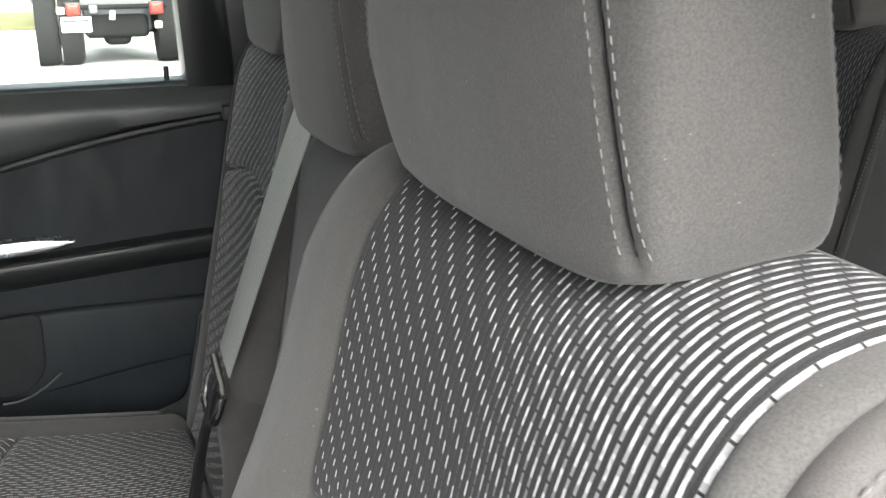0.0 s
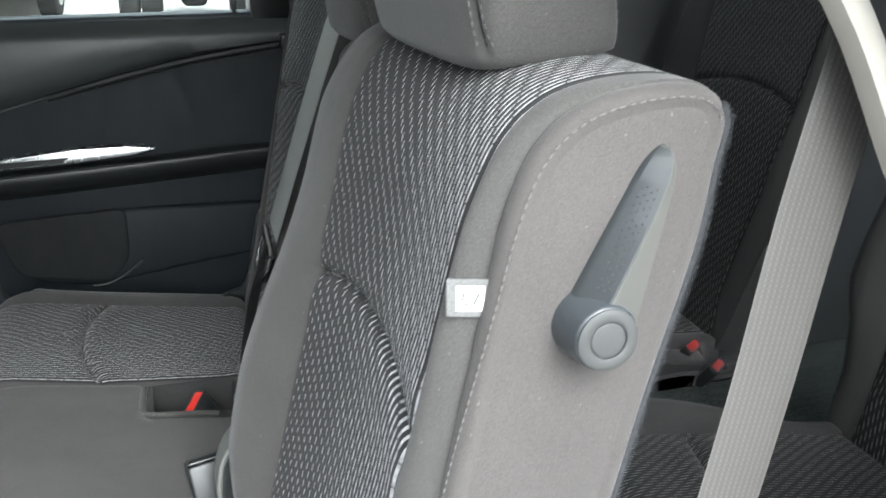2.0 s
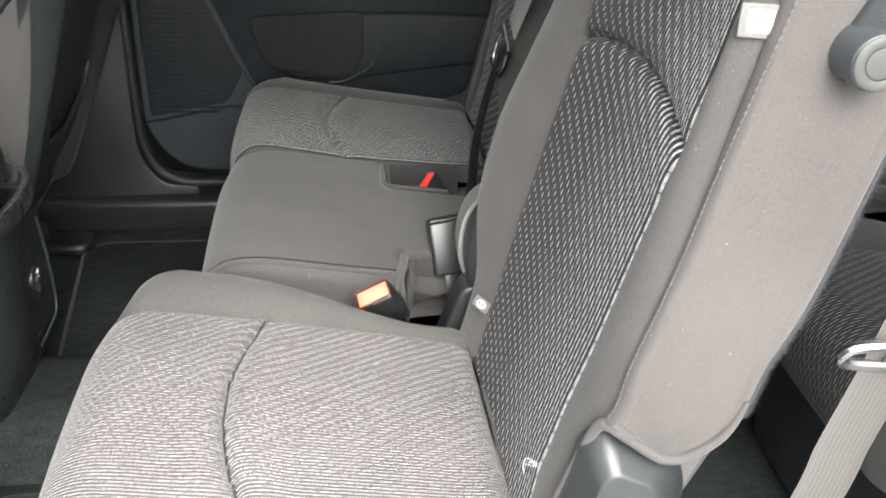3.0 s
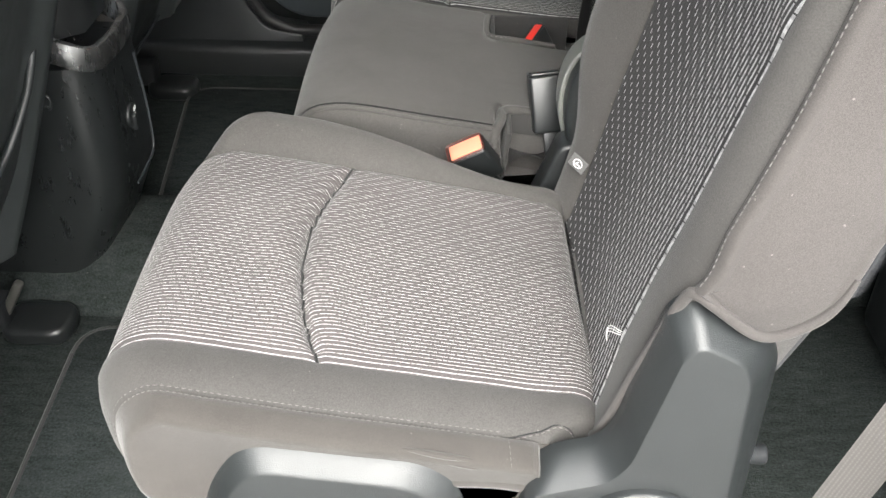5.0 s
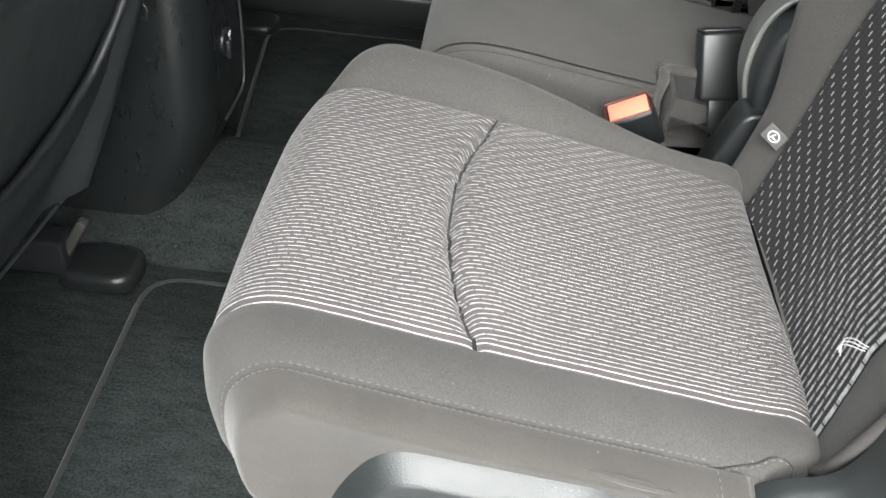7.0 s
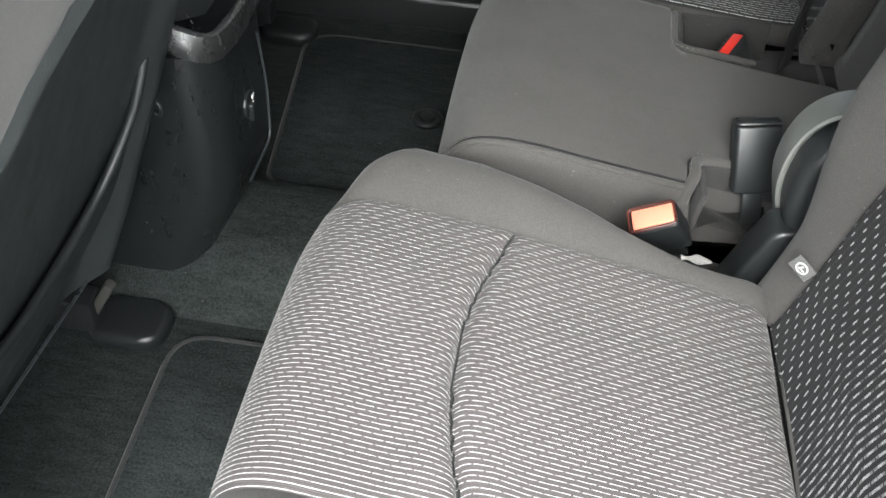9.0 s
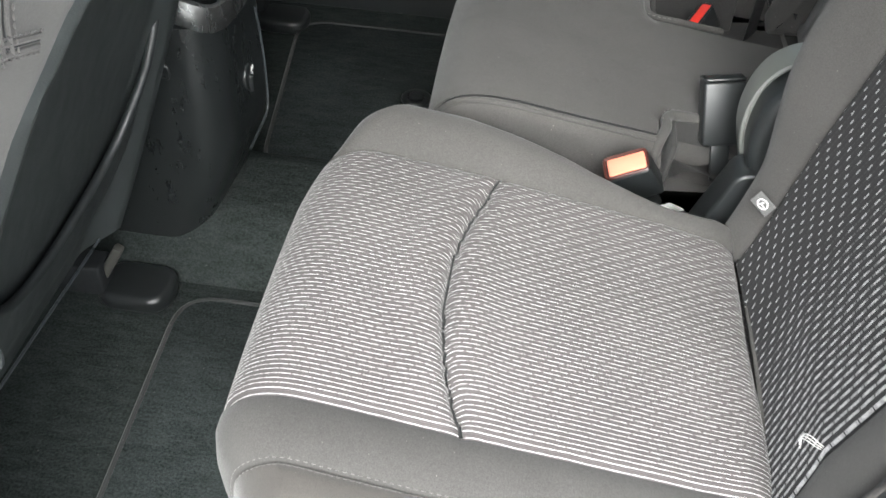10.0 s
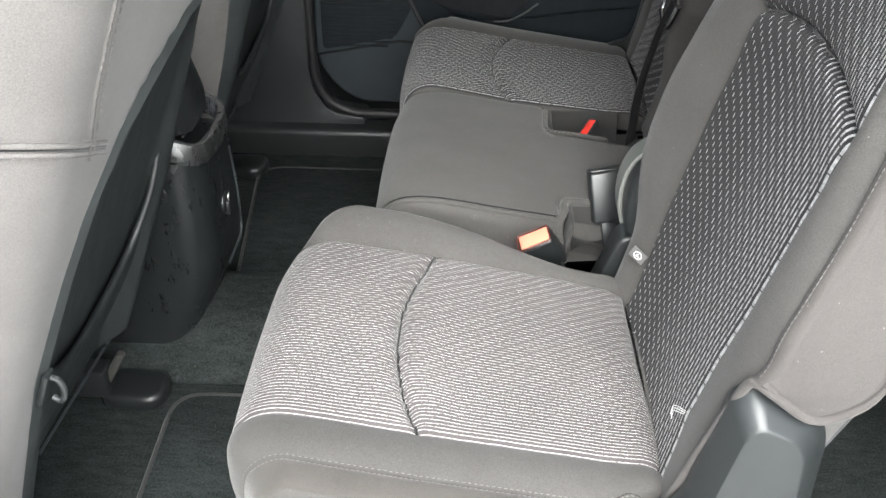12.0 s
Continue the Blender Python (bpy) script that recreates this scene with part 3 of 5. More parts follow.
def seat_backrest(parent, cloth, insert, side, fuzz, fine=320):
    line = spline(BACK_LINE, fine)
    nrm = ring_normals(line)
    soft = sum(np.roll(nrm, k, 0) for k in range(-fine // 26, fine // 26 + 1))
    soft /= np.linalg.norm(soft, axis=1)[:, None]
    u = arc(line)
    z0 = line[:, 1]
    j_top = int(np.argmax(line[:, 0] > 0.234))
    j_rear = int(np.argmax(u > u[j_top] + 0.03))
    j_base = int(np.argmax(u > u[-1] - 0.09))
    front = 1 - smoothstep(u, u[j_top] - 0.20, u[j_top])
    yw = np.interp(z0, [0.27, 0.31, 0.342, 0.41, 0.478, 0.56, 0.642, 0.72, 0.78, 0.84], [0.214, 0.222, 0.228, 0.220, 0.206, 0.196, 0.182, 0.176, 0.174, 0.178])
    yf = np.interp(z0, [0.27, 0.41, 0.526, 0.63, 0.8, 0.84], [0.49, 0.488, 0.476, 0.456, 0.458, 0.458])
    ye = np.interp(z0, [0.27, 0.42, 0.445, 0.47, 0.6, 0.75, 0.81, 0.84], [0.535, 0.54, 0.553, 0.566, 0.562, 0.55, 0.53, 0.515])
    spec = [("n", 0.1487, 0.0145), ("n", 0.1491, 0.0132), ("n", 0.1491, 0.0122), ("n", 0.1478, 0.0098), ("n", 0.1476, 0.0068), ("n", 0.1495, 0.0036), ("n", 0.1535, 0.0014), ("n", 0.158, 0.0012), ("n", 0.160, 0.0022)]
    hem_row = len(spec) - 1
    spec += [("a", k, 0.0) for k in (0.05, 0.2, 0.4, 0.6, 0.8, 0.93)]
    first = len(spec)
    spec += [("b", k / 44, 0.003 if k in (0, 44) else 0.0) for k in range(45)]
    last = len(spec) - 1
    spec += [("c", k, d) for k, d in ((0.06, 0), (0.2, 0), (0.4, 0), (0.6, 0), (0.78, 0.002), (0.92, 0.01), (0.99, 0.022), (1.0, 0.036))]
    pull = 0.005 + 0.008 * smoothstep(z0, 0.40, 0.62)
    P = np.zeros((len(spec), len(line), 3))
    U, V = np.zeros(P.shape[:2]), np.zeros(P.shape[:2])
    for i, (kind, k, d) in enumerate(spec):
        o = np.full(len(line), -float(d))
        if kind == "n":
            y = np.full(len(line), k)
        elif kind == "a":
            y = 0.160 + (yw - 0.160) * k
            o += front * (0.005 * math.sin(math.pi * k) - pull * (1 - k) ** 1.6)
        elif kind == "b":
            y = yw + (yf - yw) * k
            w = 2 * k - 1
            o -= front * 0.006 * (1 - w * w)
            zs = 0.634 + 0.022 * (1 - w * w)
            o += front * (-0.010 * np.exp(-np.abs((z0 - zs) / 0.003) ** 1.2) + 0.0018 * np.exp(-((np.abs(z0 - zs) - 0.024) / 0.018) ** 2))
        else:
            y = yf + (ye - yf) * k
            o += front * 0.036 * math.sin(math.pi * min(1, k * 0.85)) * (0.45 + 0.55 * smoothstep(z0, 0.34, 0.45)) * (1 - 0.75 * smoothstep(z0, 0.5, 0.72))
        if kind == "n":
            o -= front * (pull - 0.0008)
        q = line + (soft if kind in "na" else nrm) * o[:, None]
        low = 0.410 - 0.140 * smoothstep(y, 0.156, 0.192) + 0.032 * (1 - smoothstep(q[:, 0], 0.03, 0.085)) * (1 - smoothstep(y, 0.160, 0.176))
        z = q[:, 1] + (low - 0.27) * (1 - smoothstep(q[:, 1], 0.17, 0.60)) / 0.849
        x = q[:, 0] + (z - q[:, 1]) * 0.22
        P[i] = np.stack([x, y, z], 1)
        U[i], V[i] = u, y - yw
    crease = []
    for i in range(first, last + 1):
        w = 2 * spec[i][1] - 1
        j = int(np.argmin(np.where(np.arange(len(line)) < j_top, np.abs(z0 - 0.634 - 0.022 * (1 - w * w)), 9)))
        crease.append(tuple(P[i, j] + np.array([-0.0012, 0, 0])))
    # shadow of the backrest crease, as a black tube
    part("crease", tube(crease, 0.0016, 6), CREASE, parent, "sewn crease across the panel, its shade drawn black")

    def below(i, j):
        return z0[j] + z0[j + 1] < 2 * (0.634 + 0.022 * (1 - (2 * (spec[i][1] + spec[i + 1][1]) / 2 - 1) ** 2))
    # two pieces of the same cloth meet in the crease, the lower one stretched a little wider
    for W, keep in ((V, lambda i, j: first <= i < last and j < j_top and not below(i, j)), (V * 0.74, lambda i, j: first <= i < last and j < j_top and below(i, j))):
        part("striped_panel", patch(P, U, W, keep), insert, parent, "woven panel with rows of white dashes, ground darkened for shade", 60)
    part("backrest_cover", patch(P, U, V, lambda i, j: hem_row <= i and (not (first <= i < last and j < j_top) and j < j_rear or j >= j_base) or i >= last, wrap=True, caps=(len(spec) - 1,)), cloth, parent, "", 60)
    part("back_panel", patch(P, U, V, lambda i, j: hem_row <= i < last and j_rear <= j < j_base, wrap=True), fuzz, parent, "dark fuzzy carpet backing", 60)
    part("side_panel", patch(P, U, V, lambda i, j: i < hem_row, wrap=True, caps=(0,)), side, parent, "stitched grey-brown cloth side", 60)
    row = []
    for j in range(4, j_rear):
        k = 4 + 2.2 * float(front[j]) * (1 - float(smoothstep(z0[j], 0.60, 0.80)))
        a = int(k)
        row.append(tuple(P[a][j] + (P[a + 1][j] - P[a][j]) * (k - a) + np.array([-0.0006, -0.0009, 0.0])))
    part("stitching", stitches(row, 0.0034, 0.0018, 0.00055), THREAD_SIDE, parent)
    # frayed carpet edge along the back rim
    rim = [tuple(P[5][j] + np.array([0.0005, 0.003, 0.0])) for j in range(j_rear - 4, int(np.argmax(u > u[-1] - 0.13)))]
    part("piping", tube(rim, 0.0038, 8), fuzz, parent, "frayed dark edging")
    rng = random.Random(5)
    hairs = bmesh.new()
    for _ in range(8000):
        k = rng.random() * (len(rim) - 2)
        p = Vector(rim[int(k)]).lerp(Vector(rim[int(k) + 1]), k % 1)
        a = p + Vector((rng.uniform(-0.001, 0.003), rng.uniform(-0.003, 0.001), rng.uniform(-0.002, 0.002)))
        b = a + Vector((rng.uniform(0.0008, 0.0044), rng.uniform(-0.0030, 0.0018), rng.uniform(-0.0030, 0.0014)))
        hairs.faces.new([hairs.verts.new(q) for q in (a, a + Vector((0.0001, 0.0, 0.0004)), b)])
    if fine > 400:
        tagged(part("frayed_fluff", hairs, fuzz, parent), "short dark loose fibres", kind="stuff")
    edge = [P[4][j] for j in range(int(np.argmax(u > u[-1] - 0.17)), len(line), 5)] + [P[i][0] for i in range(6, first + 1)]
    return spline(edge, 60)


def headrest(parent, cloth, thread, c=(0.204, 0.371, 0.903), w=0.139, seam=0.113):
    zs = np.linspace(-1, 1, 34)
    n = 120
    ang = np.linspace(0, 2 * math.pi, n, endpoint=False)
    P = np.zeros((len(zs), n, 3))
    for i, k in enumerate(zs):
        edge = (1 - abs(k) ** 14) ** 0.4 if abs(k) < 1 else 0.0
        ca, sa = np.cos(ang), np.sin(ang)
        e = 0.19
        y = np.sign(ca) * np.abs(ca) ** e
        x = np.sign(sa) * np.abs(sa) ** e
        far = 0.45 + 0.55 * float(np.clip((k + 1) / 0.65, 0, 1)) ** 0.8
        near = 0.96 + 0.04 * smoothstep(k, -1.0, -0.6)
        wide = w * np.where(y > 0, far, near) * (0.86 + 0.14 * edge)
        deep = 0.045 * (0.95 + 0.05 * smoothstep(k, -1, -0.2)) * (0.88 + 0.12 * edge)
        y = y * wide
        x = x * deep * (1 - 0.12 * (y / w) ** 2) - 0.007 * (1 - (y / w) ** 2) * (x < 0)
        s0 = seam * (1.035 - 0.13 * k)
        x = x + np.exp(-((np.abs(y) - s0) / 0.0025) ** 2) * (x < 0) * 0.003
        z = 0.083 * k + 0.008 * smoothstep(x, 0.0, 0.045) * (k < -0.5) * (-k)
        P[i] = np.stack([c[0] + x - 0.009 - 0.035 * (z + 0.083) - (0.205 * z + 0.0046) * smoothstep(x, -0.01, 0.03), c[1] + y, c[2] + z], 1)
    U = np.zeros(P.shape[:2])
    part("headrest_cover", patch(P, U, U, lambda i, j: True, wrap=True, caps=(0, len(zs) - 1)), cloth, parent, "padded cloth headrest with a double seam", 60)
    for s in (-1, 1):
        rows = {off: [] for off in (-0.0058, 0.0, 0.0058)}
        for i in range(3, len(zs) - 3):
            way = np.array([P[i][(3 * n // 4 + s * m) % n] for m in range(n // 2 - 8)])
            run = np.concatenate([[0.0], np.cumsum(np.linalg.norm(np.diff(way, axis=0), axis=1))])
            reach = np.maximum.accumulate(s * (way[:, 1] - c[1]))
            at = float(np.interp(seam * (1.035 - 0.13 * zs[i]), reach, run))
            for off, line in rows.items():
                p = Vector([float(np.interp(at + off, run, way[:, a])) for a in range(3)])
                out = Vector((p.x - c[0], p.y - c[1], 0)).normalized()
                line.append(tuple(p + out * (0.0005 if off else -0.0004)))
        for off, line in rows.items():
            if off:
                part("stitching", stitches(line, 0.0031, 0.0021, 0.00034), thread, parent, "pale stitching")
            else:
                part("seam_line", tube(line, 0.0009, 6), CREASE, parent, "sunken seam, its shade drawn black")
        rear = [tuple(P[i][int(np.argmax(s * (P[i][:, 1] - c[1]) * 1.0 + (P[i][:, 0] - c[0]) * 1.6))] + np.array([0.0004, s * 0.0004, 0])) for i in range(4, len(zs) - 3)]
        part("stitching", stitches(rear, 0.0031, 0.0021, 0.0002), thread, parent, "pale stitching")
    for dy in (-0.055, 0.055):
        part("post", tube([(c[0] + 0.016, c[1] + dy, c[2] - 0.12), (c[0] + 0.024, c[1] + dy, c[2] - 0.05)], 0.006, 12), STEEL, parent, "steel headrest post")


def recliner(parent):
    """The backrest lever with its round hub."""
    hub, tip = Vector((0.183, 0.15, 0.711)), Vector((0.2185, 0.15, 0.799))
    d = (tip - hub).normalized()
    side = Vector((d.z, 0, -d.x))
    bm = bmesh.new()
    rows = []
    for k in np.linspace(0.1, 1, 26):
        p = hub.lerp(tip, k)
        w = 0.0160 * (1 - k) + 0.0066 * k
        h = 0.023 * (1 - k) + 0.011 * k
        e = math.sqrt(max(0.03, 1 - ((k - 0.8) / 0.2) ** 2)) if k > 0.8 else 1.0
        w, h = w * e, h * (0.4 + 0.6 * e)
        ridge = -0.42 + 1.0 * k
        rows.append([bm.verts.new(p + side * (a * w) + Vector((0, -b * h, 0))) for a, b in ((-1, -0.1), (-1, 0.2), (-0.9, 0.36), (ridge - 0.1, 0.97), (ridge, 1.03), (ridge + 0.1, 1.03), (0.92, 0.94), (1, 0.78), (1, -0.1))])
    for a, b in zip(rows, rows[1:]):
        for j in range(len(a) - 1):
            bm.faces.new((a[j], a[j + 1], b[j + 1], b[j]))
    bm.faces.new(rows[0])
    bm.faces.new(rows[-1])
    lever = part("recliner_lever", bm, LEVER, parent, "grey plastic lever with a dark dotted grip", 30)
    pad = bmesh.new()
    rows = []
    for k in np.linspace(0.12, 0.985, 26):
        p = hub.lerp(tip, k)
        e = math.sqrt(max(0.03, 1 - ((k - 0.8) / 0.2) ** 2)) if k > 0.8 else 1.0
        w, h, ridge = (0.0160 * (1 - k) + 0.0066 * k) * e, (0.023 * (1 - k) + 0.011 * k) * (0.4 + 0.6 * e), -0.42 + 1.0 * k
        rows.append([pad.verts.new(p + side * (a * w) + Vector((0, -b * h, 0))) for a, b in ((-1.04, 0.0), (-1.04, 0.21), (-0.92, 0.41), (ridge - 0.12, 1.0), (ridge - 0.05, 1.01))])
    for a, b in zip(rows, rows[1:]):
        for j in range(4):
            pad.faces.new((a[j], a[j + 1], b[j + 1], b[j]))
    part("grip_pad", pad, LEVER_DARK, lever, "dark grip face", 30)
    dots = bmesh.new()
    for r in range(4):
        for k in np.linspace(0.22, 0.76, 13):
            p = hub.lerp(tip, k + 0.02 * (r % 2))
            w = 0.0160 * (1 - k) + 0.0066 * k
            h = 0.023 * (1 - k) + 0.011 * k
            ridge = -0.42 + 1.0 * k
            a = -0.7 + (ridge - 0.22 + 0.7) * r / 3.6
            b = np.interp(a, [-0.92, ridge - 0.12], [0.41, 1.0]) + 0.03
            q = p + side * (a * w) + Vector((0, -b * h, 0))
            bmesh.ops.create_icosphere(dots, subdivisions=1, radius=0.0006, matrix=Matrix.Translation(q))
    part("grip_dots", dots, PLASTIC_WARM, lever)
    hub_body = bmesh.new()
    bmesh.ops.create_cone(hub_body, cap_ends=True, segments=44, radius1=0.0205, radius2=0.0168, depth=0.034, matrix=Matrix.Translation((0.183, 0.1425, 0.711)) @ turn(90, 0, 0).to_4x4())
    rim = [e for e in hub_body.edges if all(v.co.y < 0.127 for v in e.verts)]
    bmesh.ops.bevel(hub_body, geom=rim, offset=0.0025, segments=3, profile=0.5, affect="EDGES")
    part("hub", hub_body, PLASTIC_MID, lever, "dark round hub")
    part("hub_ring", ring_disc((0.183, 0.1262, 0.711), 0.0098, 0.0158, 0.0022, (0, -1, 0)), PLASTIC_WARM, lever)
    part("hub_button", disc((0.183, 0.1268, 0.711), 0.0092, 0.0022, (0, -1, 0), 32, 0.001), PLASTIC_WARM, lever)


def tag(parent, c, w, h, rot, symbol):
    """A small sewn cloth label with a printed mark."""
    m = Matrix.Translation(c) @ rot.to_4x4()
    bm = rbox((0, 0, 0), (w, h, 0.0012), 0.0005, 1)
    bm.transform(m)
    cloth = part("sewn_tag", bm, TAG_GREY, parent, "pale grey sewn label")
    if symbol == "square":
        bm = join(rbox((0.0005, 0, 0.0008), (w * 0.62, h * 0.66, 0.0006), 0.0002, 1))
        bm.transform(m)
        mark = part("print", bm, TAG_WHITE, cloth, "white printed airbag mark")
        bm = join(rbox((-0.003, 0.001, 0.0013), (0.0012, h * 0.3, 0.0003), 0.0001, 1, turn(0, 0, -12)), rbox((-0.001, -0.003, 0.0013), (0.0045, 0.0012, 0.0003), 0.0001, 1),
                  rbox((0.0035, 0.0, 0.0013), (0.0014, h * 0.34, 0.0003), 0.0001, 1, turn(0, 0, -24)), rbox((0.001, 0.0025, 0.0013), (0.0012, h * 0.2, 0.0003), 0.0001, 1, turn(0, 0, 30)))
        bm.transform(m)
        part("print_lines", bm, TAG_GREY, mark)
    else:
        bm = ring_disc((0, 0, 0.0006), h * 0.26, h * 0.34, 0.0006, (0, 0, 1), 24)
        b2 = join(bm, rbox((-0.001, 0, 0.0008), (h * 0.09, h * 0.34, 0.0006), 0.0002, 1, turn(0, 0, -20)), rbox((0.0008, -0.0012, 0.0008), (h * 0.3, h * 0.09, 0.0006), 0.0002, 1))
        b2.transform(m)
        part("print", b2, TAG_WHITE, cloth, "white printed child-seat anchor mark")


def buckle(name, c, rot, mat, label, size=(0.05, 0.026, 0.06)):
    """A seat-belt receiver: dark body with a coloured press button."""
    m = Matrix.Translation(c) @ rot.to_4x4()
    b = thing(name, label, "seat belt buckle", c)
    bm = rbox((0, 0, -size[2] / 2), size, 0.004, 3, None, (1.0, 1.0))
    bm.transform(m)
    part("body", bm, PLASTIC, b)
    bm = rbox((0.001, 0, 0.0005), (size[0] * 0.86, size[1] * 0.72, 0.004), 0.0018, 2)
    bm.transform(m)
    part("button", bm, mat, b)
    hx, hy = size[0] * 0.47, size[1] * 0.43
    rim = tube([(x, y, 0.0016) for x, y in rounded([(-hx, -hy), (hx, -hy), (hx, hy), (-hx, hy)], 0.004, 4)] + [(-hx, -hy + 0.004, 0.0016)], 0.0014, 8)
    rim.transform(m)
    part("rim", rim, RIM_RED if mat is ORANGE else PLASTIC, b)
    bm = rbox((0, 0, -size[2] - 0.015), (size[0] * 0.45, 0.006, 0.05), 0.002, 2)
    bm.transform(m)
    part("stalk", bm, PLASTIC, b)
    return b


def second_row_seat(near):
    PLACE[0] = Matrix() if near else Matrix.Translation((0.088, 0, 0)) @ MIRROR
    label = "upright grey-brown cloth car seat with white-dashed centre panels" if near else "grey cloth bench seat with one dashed and one plain place"
    s = thing("car_seat", label, "car seat", (-0.13, 0.369, 0.0), "second-row seats")
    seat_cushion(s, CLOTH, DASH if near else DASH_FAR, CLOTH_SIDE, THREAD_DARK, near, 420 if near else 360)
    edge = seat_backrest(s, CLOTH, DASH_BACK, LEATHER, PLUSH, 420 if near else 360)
    headrest(s, CLOTH, THREAD, (0.204, 0.371, 0.903) if near else (0.178, 0.371, 0.893))
    # plastic side shield with a stepped, recessed face
    out = rounded([(-0.312, 0.03), (-0.300, 0.17), (-0.282, 0.254), (-0.252, 0.300), (-0.108, 0.285), (-0.078, 0.260), (-0.070, 0.20), (-0.084, 0.03)], [0.01, 0.03, 0.03, 0.03, 0.03, 0.03, 0.03, 0.01])
    inn = rounded([(-0.288, 0.03), (-0.280, 0.16), (-0.264, 0.242), (-0.240, 0.280), (-0.122, 0.266), (-0.096, 0.244), (-0.088, 0.19), (-0.090, 0.03)], [0.01, 0.03, 0.03, 0.026, 0.026, 0.026, 0.03, 0.01])
    shield = part("side_shield", loft_face(out, inn, 0.166, 0.136), PLASTIC_GREY, s, "grainy grey plastic side shield", 30)
    inner = rounded([(-0.262, 0.04), (-0.256, 0.16), (-0.243, 0.226), (-0.228, 0.238), (-0.150, 0.228), (-0.128, 0.208), (-0.12, 0.16), (-0.118, 0.04)], [0.01, 0.02, 0.02, 0.016, 0.02, 0.02, 0.02, 0.01])
    part("recess", prism(inner, "y", 0.1335, 0.139, 0.0012, 2), PLASTIC_MID, shield, "dark recessed lever plate")
    part("recess_groove", tube([(x, 0.1338, z) for x, z in inner], 0.0011, 6), PLASTIC_MATT, shield)
    part("recess_ring", ring_disc((-0.213, 0.134, 0.206), 0.0148, 0.0156, 0.0012, (0, -1, 0)), PLASTIC_GREY, shield)
    part("height_knob", disc((-0.160, 0.134, 0.180), 0.018, 0.014, (0, -1, 0), 36, 0.004), PLASTIC_GREY, shield, "round grey knob")
    out = rounded([(-0.064, 0.03), (-0.060, 0.215), (-0.044, 0.236), (-0.030, 0.270), (-0.012, 0.284), (0.018, 0.292), (0.030, 0.315), (0.034, 0.345), (0.051, 0.424), (0.066, 0.436), (0.122, 0.408), (0.132, 0.386), (0.134, 0.28), (0.140, 0.03)],
                  [0.01, 0.01, 0.012, 0.012, 0.012, 0.012, 0.012, 0.02, 0.012, 0.014, 0.014, 0.014, 0.04, 0.01], 8)
    inn = rounded([(-0.058, 0.03), (-0.055, 0.205), (-0.047, 0.222), (-0.040, 0.248), (-0.028, 0.262), (0.024, 0.279), (0.038, 0.298), (0.046, 0.335), (0.060, 0.402), (0.070, 0.414), (0.098, 0.400), (0.107, 0.384), (0.112, 0.28), (0.116, 0.03)],
                  [0.01, 0.006, 0.008, 0.008, 0.01, 0.016, 0.014, 0.03, 0.012, 0.014, 0.014, 0.014, 0.04, 0.01], 8)
    pivot = part("pivot_cover", loft_face(out, inn, 0.172, 0.136), PLASTIC_GREY, s, "grainy grey plastic hinge cover", 30)
    part("tilt_rod", disc((0.12, 0.165, 0.285), 0.008, 0.024, (1, 0, 0), 20, 0.002), PLASTIC_MATT, s, "short black rod end")
    part("pivot_disc", disc((0.052, 0.137, 0.226), 0.05, 0.009, (0, -1, 0), 56, 0.004), PLASTIC_GREY, pivot)
    part("pivot_ring", ring_disc((0.052, 0.130, 0.226), 0.040, 0.043, 0.0012, (0, -1, 0), 48), PLASTIC_MID, pivot)
    part("leg", rbox((-0.23, 0.369, 0.11), (0.05, 0.3, 0.16), 0.01), PLASTIC, s)
    part("leg", rbox((0.02, 0.369, 0.11), (0.08, 0.34, 0.18), 0.01), PLASTIC, s)
    part("seat_pan", rbox((-0.12, 0.369, 0.182), (0.42, 0.38, 0.02), 0.006), PLASTIC, s)
    # round inner hinge cover beside the middle seat, with its strap and bracket
    if near:
        out = rounded([(0.03, 0.295), (0.014, 0.353), (0.02, 0.404), (0.052, 0.425), (0.12, 0.428), (0.14, 0.30), (0.07, 0.24)], [0.02, 0.035, 0.03, 0.02, 0.02, 0.02, 0.02])
        part("inner_hinge_cover", prism(out, "y", 0.545, 0.598, 0.012, 5), PLASTIC_GREY, s, "black rounded hinge cover")
        part("hinge_strap", ribbon([(0.028, 0.592, 0.30), (0.0135, 0.592, 0.357), (0.022, 0.592, 0.405), (0.05, 0.592, 0.429), (0.1, 0.592, 0.433)], [(0, 1, 0)], 0.034, 0.005, 30), STRAP, s, "shiny grey strap over the hinge cover")
        part("hinge_bracket", prism(rounded([(-0.035, 0.20), (-0.012, 0.262), (0.012, 0.33), (0.045, 0.335), (0.06, 0.20)], 0.01), "y", 0.537, 0.575, 0.005, 3), PLASTIC, s, "black hinge bracket")
    if near:
        for _ in range(3):
            edge[1:-1] = (edge[:-2] + edge[1:-1] + edge[2:]) / 3
        part("hem", tube(edge, 0.005, 12, radii=[float(np.interp(k, [0, 6, 26, 36, 46, 59], [0.002, 0.0036, 0.0042, 0.0048, 0.0042, 0.003])) for k in range(60)]), LEATHER, s, "rolled cloth hem over the hinge cover")
        part("hinge_neck", rbox((0.094, 0.188, 0.385), (0.05, 0.036, 0.075), 0.01, 3), PLASTIC_GREY, pivot)
        for k in range(3):
            loop = [(0.046, 0.230, 0.342), (0.037, 0.235, 0.338 + 0.002 * k), (0.032, 0.243, 0.334 + 0.003 * k), (0.030, 0.250, 0.328 + 0.002 * k), (0.030, 0.252 - 0.003 * k, 0.322)]
            part("loose_thread", tube(spline(loop, 20), 0.00038, 6), TAG_WHITE, s, "loose white thread ends")
